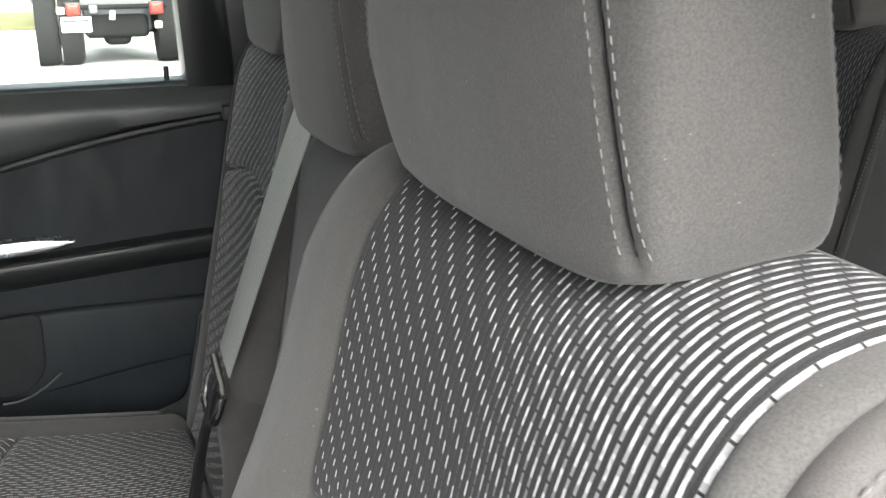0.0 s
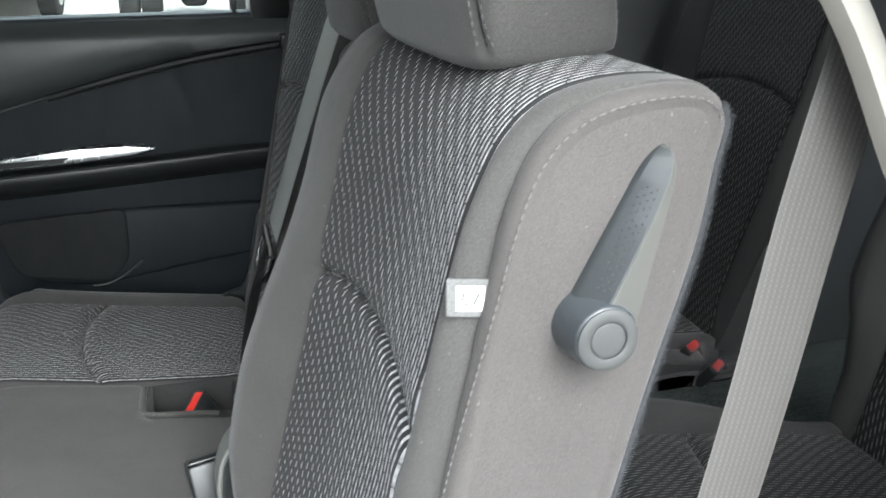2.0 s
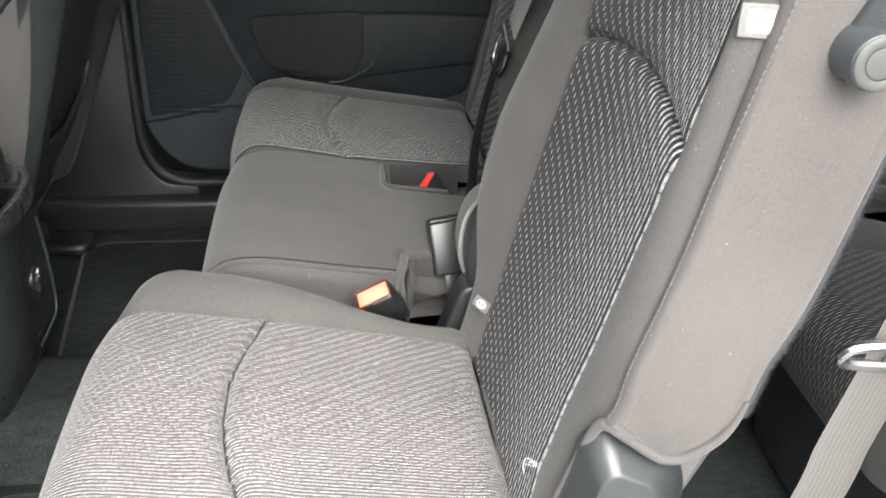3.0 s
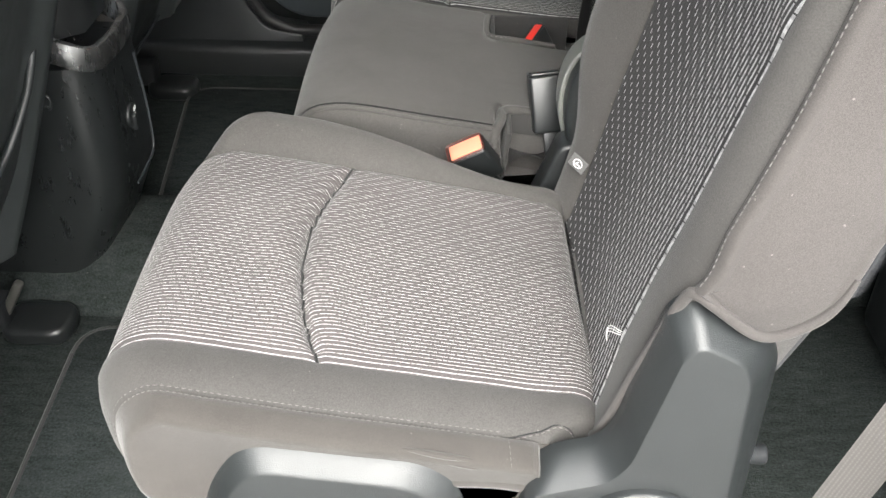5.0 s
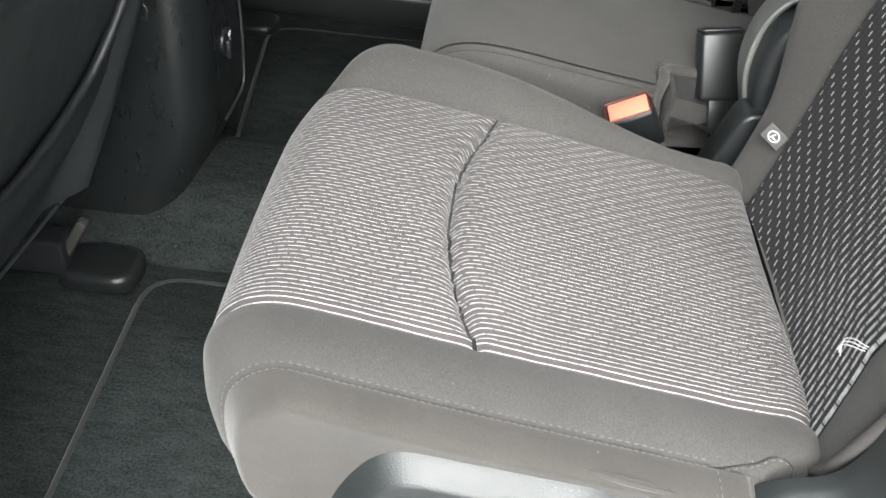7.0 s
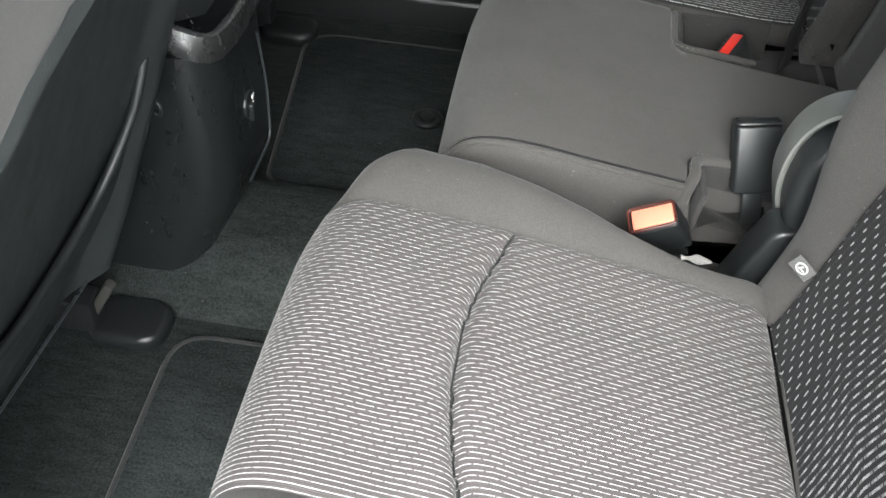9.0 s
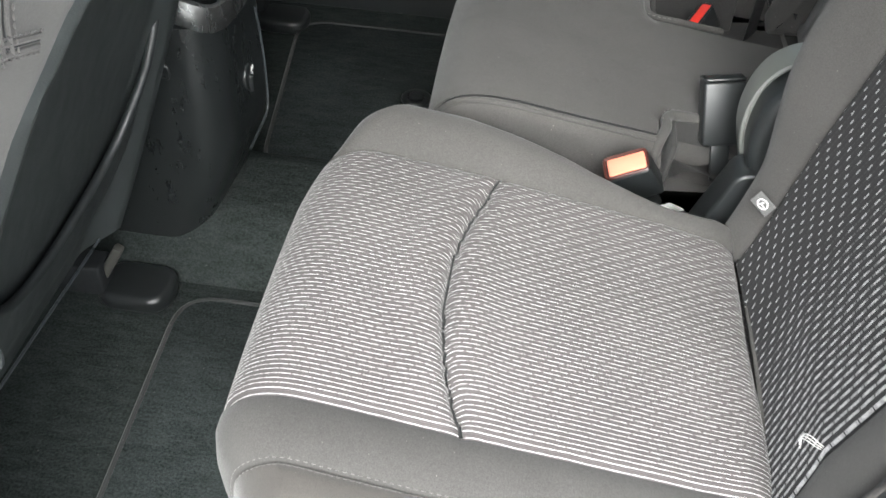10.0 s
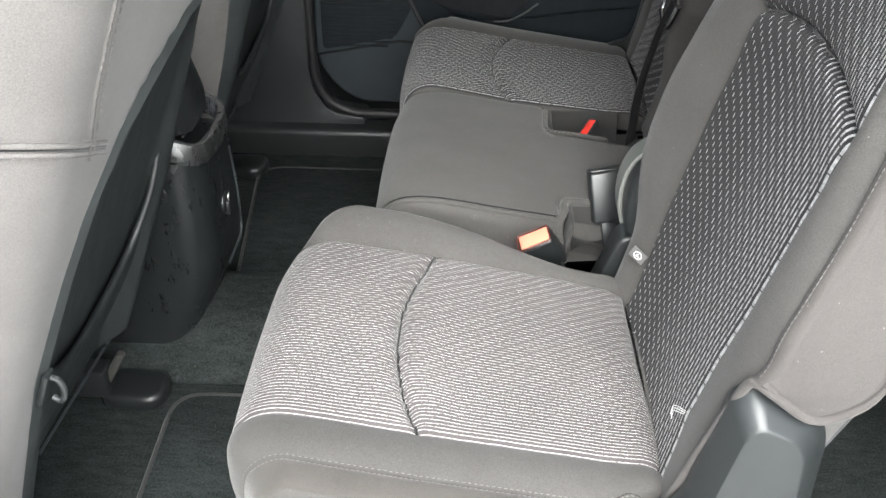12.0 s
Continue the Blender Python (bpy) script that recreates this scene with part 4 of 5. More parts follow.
        part("clip_end", rbox((0.034, 0.190, 0.299), (0.006, 0.006, 0.012), 0.002, 2, turn(0, 20, 0)), TAG_WHITE, s, "pale clip end in the seat gap")
        recliner(s)
        tag(s, Vector((0.1245, 0.160, 0.726)), 0.0225, 0.02, turn(0, 0, -18) @ turn(90, 0, 0), "square")
        tag(s, Vector((0.026, 0.487, 0.341)), 0.019, 0.016, turn(0, 0, -38) @ turn(90, 0, 0) @ turn(0, 0, -25), "ring")
        marks = join(rbox((-0.2085, 0.1328, 0.2065), (0.0030, 0.001, 0.016), 0.0004, 1, turn(0, 14, 0)), rbox((-0.2155, 0.1328, 0.1990), (0.013, 0.001, 0.003), 0.0004, 1, turn(0, -6, 0)),
                     rbox((-0.2175, 0.1328, 0.1945), (0.003, 0.001, 0.004), 0.0003, 1, turn(0, 30, 0)), rbox((-0.2125, 0.1328, 0.1945), (0.003, 0.001, 0.004), 0.0003, 1, turn(0, -30, 0)))
        part("pictogram", marks, TAG_WHITE, shield, "white seat pictogram")
        marks = join(rbox((-0.018, 0.1345, 0.2455), (0.003, 0.001, 0.018), 0.0004, 1, turn(0, 55, 0)), rbox((-0.025, 0.1345, 0.243), (0.003, 0.001, 0.014), 0.0004, 1, turn(0, 20, 0)),
                     rbox((-0.033, 0.1345, 0.2405), (0.018, 0.001, 0.003), 0.0004, 1, turn(0, 4, 0)), rbox((-0.036, 0.1345, 0.236), (0.006, 0.001, 0.003), 0.0004, 1))
        part("pictogram", marks, TAG_WHITE, pivot, "white folding pictogram")
    PLACE[0] = Matrix()
    return s


second_row_seat(True)
far_seat = second_row_seat(False)


def middle_seat(s):
    """The plain middle place, one piece with the far seat."""
    line = spline([(0.12, 0.29), (0.05, 0.298), (-0.02, 0.308), (-0.12, 0.322), (-0.2, 0.334), (-0.24, 0.334), (-0.265, 0.325), (-0.281, 0.305), (-0.287, 0.275), (-0.286, 0.24), (-0.276, 0.215), (-0.25, 0.2), (-0.1, 0.195), (0.12, 0.195)], 120)
    nrm = ring_normals(line)
    u = arc(line)
    top = smoothstep(nrm[:, 1], -0.2, 0.5)
    spec = [(0.606, 0.03), (0.604, 0.02), (0.606, 0.009), (0.612, 0.002), (0.6145, 0.0075), (0.617, 0.0008), (0.625, 0)]
    spec += [(0.632 + 0.012 * k, 0.0) for k in range(26)] + [(0.938, 0.0), (0.944, 0.001), (0.949, 0.005), (0.951, 0.014), (0.951, 0.03)]
    P = np.zeros((len(spec), len(line), 3))
    U, V = np.zeros(P.shape[:2]), np.zeros(P.shape[:2])
    for i, (y, d) in enumerate(spec):
        w = (y - 0.778) / 0.17
        q = line + nrm * np.reshape(-d + 0.005 * (1 - w * w) * top - 0.004 * top * smoothstep(y, 0.85, 0.95), (-1, 1))
        # the corners cut away for the buckles
        cut = smoothstep(q[:, 0], -0.05, -0.042) * (1 - smoothstep(y, 0.648, 0.652)) + smoothstep(q[:, 0], -0.065, -0.035) * smoothstep(y, 0.842, 0.852)
        q[:, 1] -= cut * 0.07 * top
        P[i] = np.stack([q[:, 0], np.full(len(q), y), q[:, 1]], 1)
        U[i], V[i] = u, y
    part("middle_cushion", patch(P, U, V, lambda i, j: True, wrap=True, caps=(0, len(spec) - 1)), CLOTH, s, "plain grey-brown cloth middle cushion", 60)
    a, b = int(np.argmax(line[:, 0] < -0.05)), int(np.argmax(line[:, 1] < 0.26))
    seam = [tuple(P[4][j] + np.array([0, 0, 0.001])) for j in range(a, b)]
    # dark line on the surface for the shade in the groove
    part("seam_line", tube([(x, y, z + 0.0058) for x, y, z in seam], 0.0012, 6), CREASE, s, "sewn seam, its shade drawn as a dark line")
    part("seam_piping", tube([(x, y - 0.0045, z + 0.0030) for x, y, z in seam], 0.0032, 8), CLOTH, s)
    # near buckle pocket: a rolled rim round a sunken, folded cloth lining
    rim = spline([(-0.062, 0.605, 0.262), (-0.056, 0.607, 0.290), (-0.052, 0.612, 0.306), (-0.046, 0.628, 0.311), (-0.045, 0.645, 0.312), (-0.034, 0.655, 0.310), (0.0, 0.658, 0.305), (0.03, 0.657, 0.30)], 60)
    part("pocket_rim", tube(rim, 0.0055, 10), CLOTH, s)
    part("pocket_stitching", stitches([(x - 0.004, y + 0.003, z + 0.0048) for x, y, z in rim[14:]], 0.004, 0.0022, 0.0005), THREAD_DARK, s)
    # lining and floor take the darker cloth for the shade inside the pocket
    part("pocket_lining", rbox((-0.040, 0.630, 0.278), (0.006, 0.052, 0.06), 0.0025, 2, turn(0, 6, 0)), CLOTH_SHADED, s, "pocket lining, coloured darker for the shade inside")
    part("pocket_lining", rbox((0.0, 0.654, 0.276), (0.09, 0.006, 0.06), 0.0025, 2), CLOTH_SHADED, s, "pocket lining, coloured darker for the shade inside")
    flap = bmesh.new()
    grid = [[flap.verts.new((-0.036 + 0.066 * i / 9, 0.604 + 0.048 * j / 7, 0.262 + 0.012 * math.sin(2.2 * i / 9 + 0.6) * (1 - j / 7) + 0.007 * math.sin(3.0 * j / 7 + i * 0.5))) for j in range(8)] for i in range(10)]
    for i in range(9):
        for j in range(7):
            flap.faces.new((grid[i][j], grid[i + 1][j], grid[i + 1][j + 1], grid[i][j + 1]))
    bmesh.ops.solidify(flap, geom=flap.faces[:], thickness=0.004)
    part("pocket_floor", flap, CLOTH_SHADED, s, "folded cloth pocket floor", 60)
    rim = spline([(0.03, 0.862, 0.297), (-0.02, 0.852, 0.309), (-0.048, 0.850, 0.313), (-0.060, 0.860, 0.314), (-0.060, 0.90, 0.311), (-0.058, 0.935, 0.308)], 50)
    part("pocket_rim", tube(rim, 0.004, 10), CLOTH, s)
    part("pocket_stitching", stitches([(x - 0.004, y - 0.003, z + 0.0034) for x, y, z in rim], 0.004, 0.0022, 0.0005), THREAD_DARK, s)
    # far pocket lining, darkened the same way
    part("pocket_lining", rbox((-0.052, 0.898, 0.278), (0.006, 0.09, 0.06), 0.0025, 2), CLOTH_SHADED, s, "pocket lining, coloured darker for the shade inside")
    part("pocket_lining", rbox((0.0, 0.945, 0.275), (0.11, 0.006, 0.06), 0.0025, 2), CLOTH_SHADED, s, "pocket lining, coloured darker for the shade inside")
    # dark block stands in for the shaded gap between the cushions
    part("gap_shade", rbox((0.06, 0.945, 0.232), (0.17, 0.09, 0.05), 0.012, 3), CLOTH_SHADED, s, "dark block for the shade between the cushions")
    back = spline([(0.12, 0.29), (0.135, 0.36), (0.165, 0.52), (0.20, 0.72), (0.215, 0.752), (0.25, 0.765), (0.285, 0.74), (0.27, 0.6), (0.23, 0.36), (0.2, 0.28)], 80)
    bn = ring_normals(back)
    ys = [(0.60, 0.03), (0.597, 0.012), (0.602, 0.003), (0.615, 0), (0.66, 0), (0.733, 0), (0.806, 0), (0.861, 0), (0.89, 0.003), (0.895, 0.012), (0.892, 0.03)]
    Q = np.stack([np.stack([(back - bn * d)[:, 0], np.full(len(back), y), (back - bn * d)[:, 1]], 1) for y, d in ys])
    Z = np.zeros(Q.shape[:2])
    part("middle_backrest", patch(Q, Z, Z, lambda i, j: True, wrap=True, caps=(0, len(ys) - 1)), CLOTH, s, "", 60)
    headrest(s, CLOTH, THREAD_DARK, (0.232, 0.735, 0.864), 0.108, 0.088)


middle_seat(far_seat)

# buckles and straps between the second-row cushions
def facing(along, normal):
    """Axes with x along one direction and z towards another."""
    z = Vector(normal).normalized()
    x = Vector(along)
    x = (x - z * x.dot(z)).normalized()
    y = z.cross(x)
    return Matrix((x, y, z)).transposed()


buckle("belt_buckle", (-0.086, 0.556, 0.3145), facing((0.89, 0, 0.456), (-0.42, -0.45, 0.79)), ORANGE, "black buckle with a faded orange button between the cushions", (0.043, 0.025, 0.055))
buckle("belt_buckle", (0.001, 0.874, 0.307), facing((0.62, 0.78, 0.1), (-0.45, -0.2, 0.87)), RED, "black buckle with a red button in a cushion pocket", (0.043, 0.018, 0.045))
buckle("belt_buckle", (0.004, 0.668, 0.350), facing((1, 0.12, 0.1), (-0.14, 0.33, 0.93)), PLASTIC, "black middle belt buckle standing between the cushions", (0.042, 0.024, 0.066))

# torn white label beside the orange buckle
scrap = bmesh.new()
rng = random.Random(9)
grid = [[scrap.verts.new((-0.046 + 0.0048 * i, 0.582 + 0.0022 * j, 0.246 + 0.0025 * math.sin(1.3 * i + 0.8 * j) + rng.uniform(-0.001, 0.001))) for j in range(5)] for i in range(7)]
for i in range(6):
    for j in range(4):
        scrap.faces.new((grid[i][j], grid[i + 1][j], grid[i + 1][j + 1], grid[i][j + 1]))
bmesh.ops.solidify(scrap, geom=scrap.faces[:], thickness=0.0006)
solo("label_scrap", scrap, TAG_WHITE, "crumpled white label scrap beside the orange buckle", "label")

# ---- floor, mats, console ----
solo("floor", prism([(-1.5, 0.04), (2.0, 0.04), (2.0, 1.40), (-1.5, 1.40)], "z", -0.03, 0.0, 0), CARPET, "black carpeted car floor", "floor", kind="structure")
solo("floor_tunnel", prism(rounded([(0.628, 0.0), (0.655, 0.070), (0.690, 0.086), (0.79, 0.086), (0.826, 0.070), (0.872, 0.0)], [0.005, 0.02, 0.02, 0.02, 0.02, 0.005]), "x", -1.4, -0.28, 0.0), CARPET, "low carpeted centre tunnel", "floor", kind="structure")


def floor_mat(far):
    PLACE[0] = MIRROR if far else Matrix()
    outer = 0.18 if far else 0.10
    out = rounded([(-0.556, 0.58), (-0.20, 0.58), (-0.12, outer), (-0.602, outer)], [0.03, 0.02, 0.02, 0.06]) if far else rounded([(-0.575, 0.60), (-0.20, 0.60), (-0.12, outer), (-0.55, outer)], [0.05, 0.02, 0.02, 0.02])
    mat = thing("floor_mat", "black carpet floor mat with a stitched grey edge", "floor mat", (-0.38, 0.35, 0), "floor mats")
    part("mat_body", prism(out, "z", 0.001, 0.009, 0.002), CARPET_MAT, mat)
    part("edge_binding", tube([(x, y, 0.008) for x, y in out] + [(out[0][0], out[0][1], 0.008)], 0.0032, 8), CARPET_EDGE, mat, "dark grey bound edge")
    PLACE[0] = Matrix()


floor_mat(False)
floor_mat(True)
grommet = thing("mat_fastener", "round black mat fastener on the floor", "fastener", (-0.363, 1.08, 0.01))
part("ring", ring_disc((-0.363, 1.08, 0.009), 0.014, 0.024, 0.006, (0, 0, 1)), PLASTIC, grommet)
part("knob", disc((-0.363, 1.08, 0.009), 0.012, 0.009, (0, 0, 1)), PLASTIC, grommet)


def console():
    c = thing("centre_console", "black plastic centre console with silver trim and a padded lid", "console", (-0.8, MID, 0))
    bm = bmesh.new()
    rings = []
    for z, hw, xr in ((0.04, 0.083, -0.556), (0.09, 0.083, -0.540), (0.15, 0.082, -0.514), (0.19, 0.080, -0.5055), (0.30, 0.077, -0.5065), (0.345, 0.077, -0.509)):
        out = rounded([(-1.35, -hw), (xr - 0.008, -hw), (xr, 0.055), (xr - 0.012, hw - 0.012), (-1.35, hw - 0.012)], [0.01, 0.045, 0.008, 0.01, 0.01], 8)
        rings.append([bm.verts.new((x, MID + y, z)) for x, y in out])
    for a, b in zip(rings, rings[1:]):
        for j in range(len(a)):
            bm.faces.new((a[j], a[(j + 1) % len(a)], b[(j + 1) % len(a)], b[j]))
    bm.faces.new(rings[0])
    bm.faces.new(rings[-1])
    body = part("body", bm, CONSOLE, c)
    path = [(-0.85, MID - 0.079, 0.43), (-0.65, MID - 0.079, 0.40), (-0.56, MID - 0.078, 0.372), (-0.52, MID - 0.066, 0.355), (-0.51, MID - 0.03, 0.352), (-0.51, MID + 0.03, 0.352), (-0.52, MID + 0.066, 0.355), (-0.56, MID + 0.078, 0.372), (-0.65, MID + 0.079, 0.40), (-0.85, MID + 0.079, 0.43)]
    part("trim_band", ribbon(path, [(0, 0, 1)], 0.03, 0.009, 70), SATIN, c, "satin silver-grey trim band")
    lid = bmesh.new()
    rings = []
    for k in np.linspace(0, 1, 12):
        x = -0.528 - 0.30 * k
        r = math.sqrt(max(0.0, 1 - (1 - min(1.0, k * 4.2)) ** 2))
        rings.append([lid.verts.new((x, MID + 0.068 * (0.55 + 0.45 * r) * sx * abs(math.cos(a)) ** 0.55, 0.375 + (0.05 + 0.105 * r) * abs(math.sin(a)) ** 0.7 * sz)) for a in np.linspace(0, math.pi, 18)
                      for sx, sz in [(1 if math.cos(a) >= 0 else -1, 1)]])
    for p, q in zip(rings, rings[1:]):
        for j in range(17):
            lid.faces.new((p[j], p[j + 1], q[j + 1], q[j]))
    lid.faces.new(rings[0])
    part("armrest_lid", lid, PLASTIC, c, "padded black lid", 60)
    boot = [(-0.535 - 0.012 * k, MID - 0.052 + 0.0035 * k, 0.372 + 0.016 * k) for k in range(6)]
    for dy in (0.0, 0.012):
        part("stitching", stitches(spline([(x, y + dy, z) for x, y, z in boot], 30), 0.004, 0.002, 0.0006), THREAD_DARK, c)
    outlet = part("power_outlet", disc((-0.5135, 0.736, 0.247), 0.016, 0.007, (1, 0, 0)), PLASTIC, body, "round black power outlet cap")
    part("cap_mark", join(rbox((-0.5060, 0.742, 0.254), (0.001, 0.008, 0.005), 0.0003, 1), rbox((-0.5060, 0.742, 0.247), (0.001, 0.003, 0.002), 0.0003, 1)), TAG_WHITE, outlet)
    part("cap_tab", rbox((-0.5055, 0.732, 0.240), (0.008, 0.008, 0.022), 0.003), PLASTIC, outlet)
    part("side_rail", tube(spline([(-0.504, 0.768, 0.318), (-0.503, 0.778, 0.255), (-0.503, 0.779, 0.200), (-0.503, 0.772, 0.176), (-0.503, 0.740, 0.172), (-0.503, 0.697, 0.170)], 30), 0.0016, 8), PLASTIC_MID, c, "grey edge strip")
    return c


console()

# ---- front seats, seen from behind ----


def front_seat(far):
    PLACE[0] = MIRROR if far else Matrix()
    s = thing("front_seat", "front seat with grey cloth cover and black plastic back shell", "car seat", (-0.85, 0.345, 0), "front seats")
    mid, half = 0.345, 0.255

    def back(y, z):
        k = abs(y - mid) / half
        return -0.51 + 0.40 * (z - 0.4) - 0.06 * max(0.0, (k - 0.72) / 0.28) ** 2.2
    zr = np.linspace(0.18, 0.66, 40)
    yl = np.interp(zr, [0.18, 0.234, 0.396, 0.485, 0.54, 0.592, 0.62, 0.645, 0.66], [0.222, 0.208, 0.170, 0.183, 0.206, 0.260, 0.33, 0.43, 0.53])
    yr = np.interp(zr, [0.18, 0.28, 0.45, 0.57, 0.66], [0.545, 0.565, 0.585, 0.602, 0.605])
    zs = np.linspace(0.17, 1.0, 84)
    ks = np.r_[-1.0, -0.99, -0.97, np.linspace(-0.94, 0.94, 41), 0.97, 0.99, 1.0]
    P = np.zeros((len(zs), len(ks) + 4, 3))
    for i, z in enumerate(zs):
        hw = np.interp(z, [0.17, 0.3, 0.5, 0.75, 0.92, 1.0], [0.20, 0.235, 0.25, 0.255, 0.23, 0.16])
        for j, k in enumerate(ks):
            y = mid + hw * k
            a, b = np.interp(z, zr, yl), np.interp(z, zr, yr)
            hollow = float(smoothstep(y, a + 0.012, a + 0.04) * (1 - smoothstep(y, b - 0.04, b - 0.012)) * (1 - smoothstep(z, 0.60, 0.64)))
            P[i, j] = (back(y, z) - 0.06 * hollow, y, z)
        x = -0.51 + 0.40 * (z - 0.4)
        for j, (dx, k) in enumerate(((-0.12, 1.02), (-0.19, 0.9), (-0.19, -0.9), (-0.12, -1.02))):
            P[i, len(ks) + j] = (x + dx, mid + hw * k, z)
    Z = np.zeros(P.shape[:2])
    cover = part("backrest_cover", patch(P, Z, Z, lambda i, j: True, wrap=True, caps=(0, len(zs) - 1)), COVER, s, "grey-brown cloth cover", 60)
    def on_back(y, z, d=0.0):
        return (back(y, z) + d, y, z)
    up = [on_back(float(np.interp(z, [0.60, 0.63, 0.66, 0.70, 0.80, 0.95], [0.190, 0.176, 0.168, 0.166, 0.172, 0.185])), z, 0.0006) for z in np.linspace(0.603, 0.95, 60)]
    across = [on_back(0.092 + 0.132 * k / 40, 0.655 - 0.062 * k / 40, 0.0006) for k in range(41)]
    for line, side in ((up, Vector((0, 1, 0))), (across, Vector((0.35, 0, 0.9)))):
        part("seam_line", tube(line, 0.0008, 6), CREASE, cover)
        for off in (-0.0075, 0.0075):
            part("stitching", stitches([tuple(Vector(p) + side * off + Vector((0.0016, 0, 0))) for p in line], 0.0046, 0.0026, 0.0007), THREAD_DARK, cover)
            part("seam_fold", tube([tuple(Vector(p) + side * off * 0.5 + Vector((-0.0010, 0, 0))) for p in line], 0.0024, 8), COVER, cover)
    part("sewn_tag", rbox(on_back(0.098, 0.664, 0.003), (0.002, 0.03, 0.018), 0.0008, 1, turn(0, 20, 0) @ turn(25, 0, 0)), TAG_GREY, cover, "small grey sewn tag")
    # plastic shell on the lower back
    cols = np.linspace(0, 1, 36)
    Q = np.zeros((len(zr), len(cols), 3))
    for i, z in enumerate(zr):
        for j, c in enumerate(cols):
            y = yl[i] + (yr[i] - yl[i]) * c
            e = min(c, 1 - c) * (yr[i] - yl[i])
            dish = -0.026 * smoothstep(e, 0.010, 0.07) * (1 - smoothstep(z, 0.6, 0.66))
            Q[i, j] = (back(y, z) + -0.004 + 0.012 * smoothstep(e, 0.0, 0.016) + dish, y, z)
    Z = np.zeros(Q.shape[:2])
    shell = patch(Q, Z, Z, lambda i, j: True)
    bmesh.ops.solidify(shell, geom=shell.faces[:], thickness=0.006)
    shell = part("back_shell", shell, SHELL, s, "black plastic back shell", 50)
    # hard map pocket with a curved lip
    lip = spline([(0.21, 0.425), (0.235, 0.36), (0.28, 0.322), (0.34, 0.305), (0.418, 0.311), (0.478, 0.333), (0.508, 0.372), (0.528, 0.420), (0.548, 0.46)], 60)
    rows = []
    cs = np.linspace(0, 1, 36)
    for k in np.linspace(0, 1, 16):
        row = []
        for c in cs:
            y = 0.215 + 0.33 * c
            top = float(np.interp(y, lip[:, 0], lip[:, 1]))
            z = 0.205 + (top - 0.205) * k
            e = min(c, 1 - c)
            row.append((back(y, z) - 0.018 + 0.012 * float(smoothstep(e, 0, 0.1)) * float(smoothstep(k, 0.0, 0.6)), y, z))
        rows.append(row)
    Q = np.array(rows)
    Z = np.zeros(Q.shape[:2])
    pocket = patch(Q, Z, Z, lambda i, j: True)
    bmesh.ops.solidify(pocket, geom=pocket.faces[:], thickness=0.004)
    pocket = part("map_pocket", pocket, SHELL, s, "hard black map pocket", 50)
    part("pocket_lip", tube([tuple(p + np.array([-0.002, 0, 0])) for p in Q[-1]], 0.0045, 10), PLASTIC_GREY, pocket, "rolled pocket edge")
    part("shell_seam", tube([(back(y, 0.2) - 0.012, y, z) for y, z in ((0.29, 0.196), (0.4, 0.19), (0.5, 0.185))], 0.0016, 6), PLASTIC_MID, shell)
    for y, z, m in () if far else ((0.566, 0.352, PLASTIC), (0.182, 0.385, PLASTIC_GREY)):
        x = back(y, z) + 0.008
        k = 0.6 if m is PLASTIC else 1.0
        hook = tube(spline([(x + a * k, y + b * k, z + c * k) for a, b, c in ((0, 0, 0.014), (0.012, 0, 0.012), (0.016, 0, 0), (0.012, 0, -0.012), (0.004, 0.002, -0.01))], 18), 0.0028 * k, 8)
        hook = part("bag_hook", hook, m, s, "small bag hook")
        part("hook_plate", rbox((x, y, z + 0.002), (0.006 * k, 0.016 * k, 0.036 * k), 0.0028 * k, 2, turn(0, 21, 0)), PLASTIC, hook)
    part("cushion", rbox((-0.87, mid, 0.3), (0.5, 0.48, 0.16), 0.05, 5), CLOTH, s)
    part("inner_side_trim", prism(rounded([(-1.0, 0.12), (-0.68, 0.12), (-0.62, 0.20), (-0.57, 0.38), (-0.6, 0.395), (-0.7, 0.33), (-1.0, 0.3)], 0.03), "y", 0.575, 0.615, 0.008, 3), PLASTIC_MATT, s, "black plastic side trim")
    for y in (0.19, 0.60):
        part("rail_foot", prism(rounded([(-0.676, y - 0.034), (-0.584, y - 0.034), (-0.584, y + 0.034), (-0.676, y + 0.034)], 0.034, 8), "z", 0.0, 0.026, 0.009, 4), PLASTIC, s, "black plastic rail end cover")
        part("rail", rbox((-0.77, y - 0.01, 0.04), (0.22, 0.035, 0.045), 0.004), PLASTIC_MATT, s, "dark seat rail")
        if not far:
            part("rail_strut", rbox((-0.655, y - 0.008, 0.055), (0.012, 0.014, 0.07), 0.004, 2, turn(0, 30, 0)), LEVER, s)
    PLACE[0] = Matrix()


front_seat(False)
front_seat(True)

# ---- far side: sill, pillar, door ----
solo("sill_trim", prism(rounded([(1.36, 0.0), (1.365, 0.055), (1.40, 0.064), (1.43, 0.064), (1.43, 0.0)], [0.002, 0.012, 0.005, 0.002, 0.002]), "x", -1.4, 0.6, 0.0), PLASTIC, "black plastic sill trim along the far door", "sill", kind="structure")
solo("pillar_trim", prism(rounded([(-0.74, 0.0), (-0.40, 0.0), (-0.40, 0.075), (-0.47, 0.085), (-0.508, 0.14), (-0.508, 0.5), (-0.53, 1.2), (-0.66, 1.2), (-0.72, 0.4)], [0.01, 0.01, 0.005, 0.02, 0.05, 0.05, 0.01, 0.01, 0.05]), "y", 1.388, 1.46, 0.008), PLASTIC_SOFT, "textured black pillar trim between the far doors", "pillar", kind="structure")
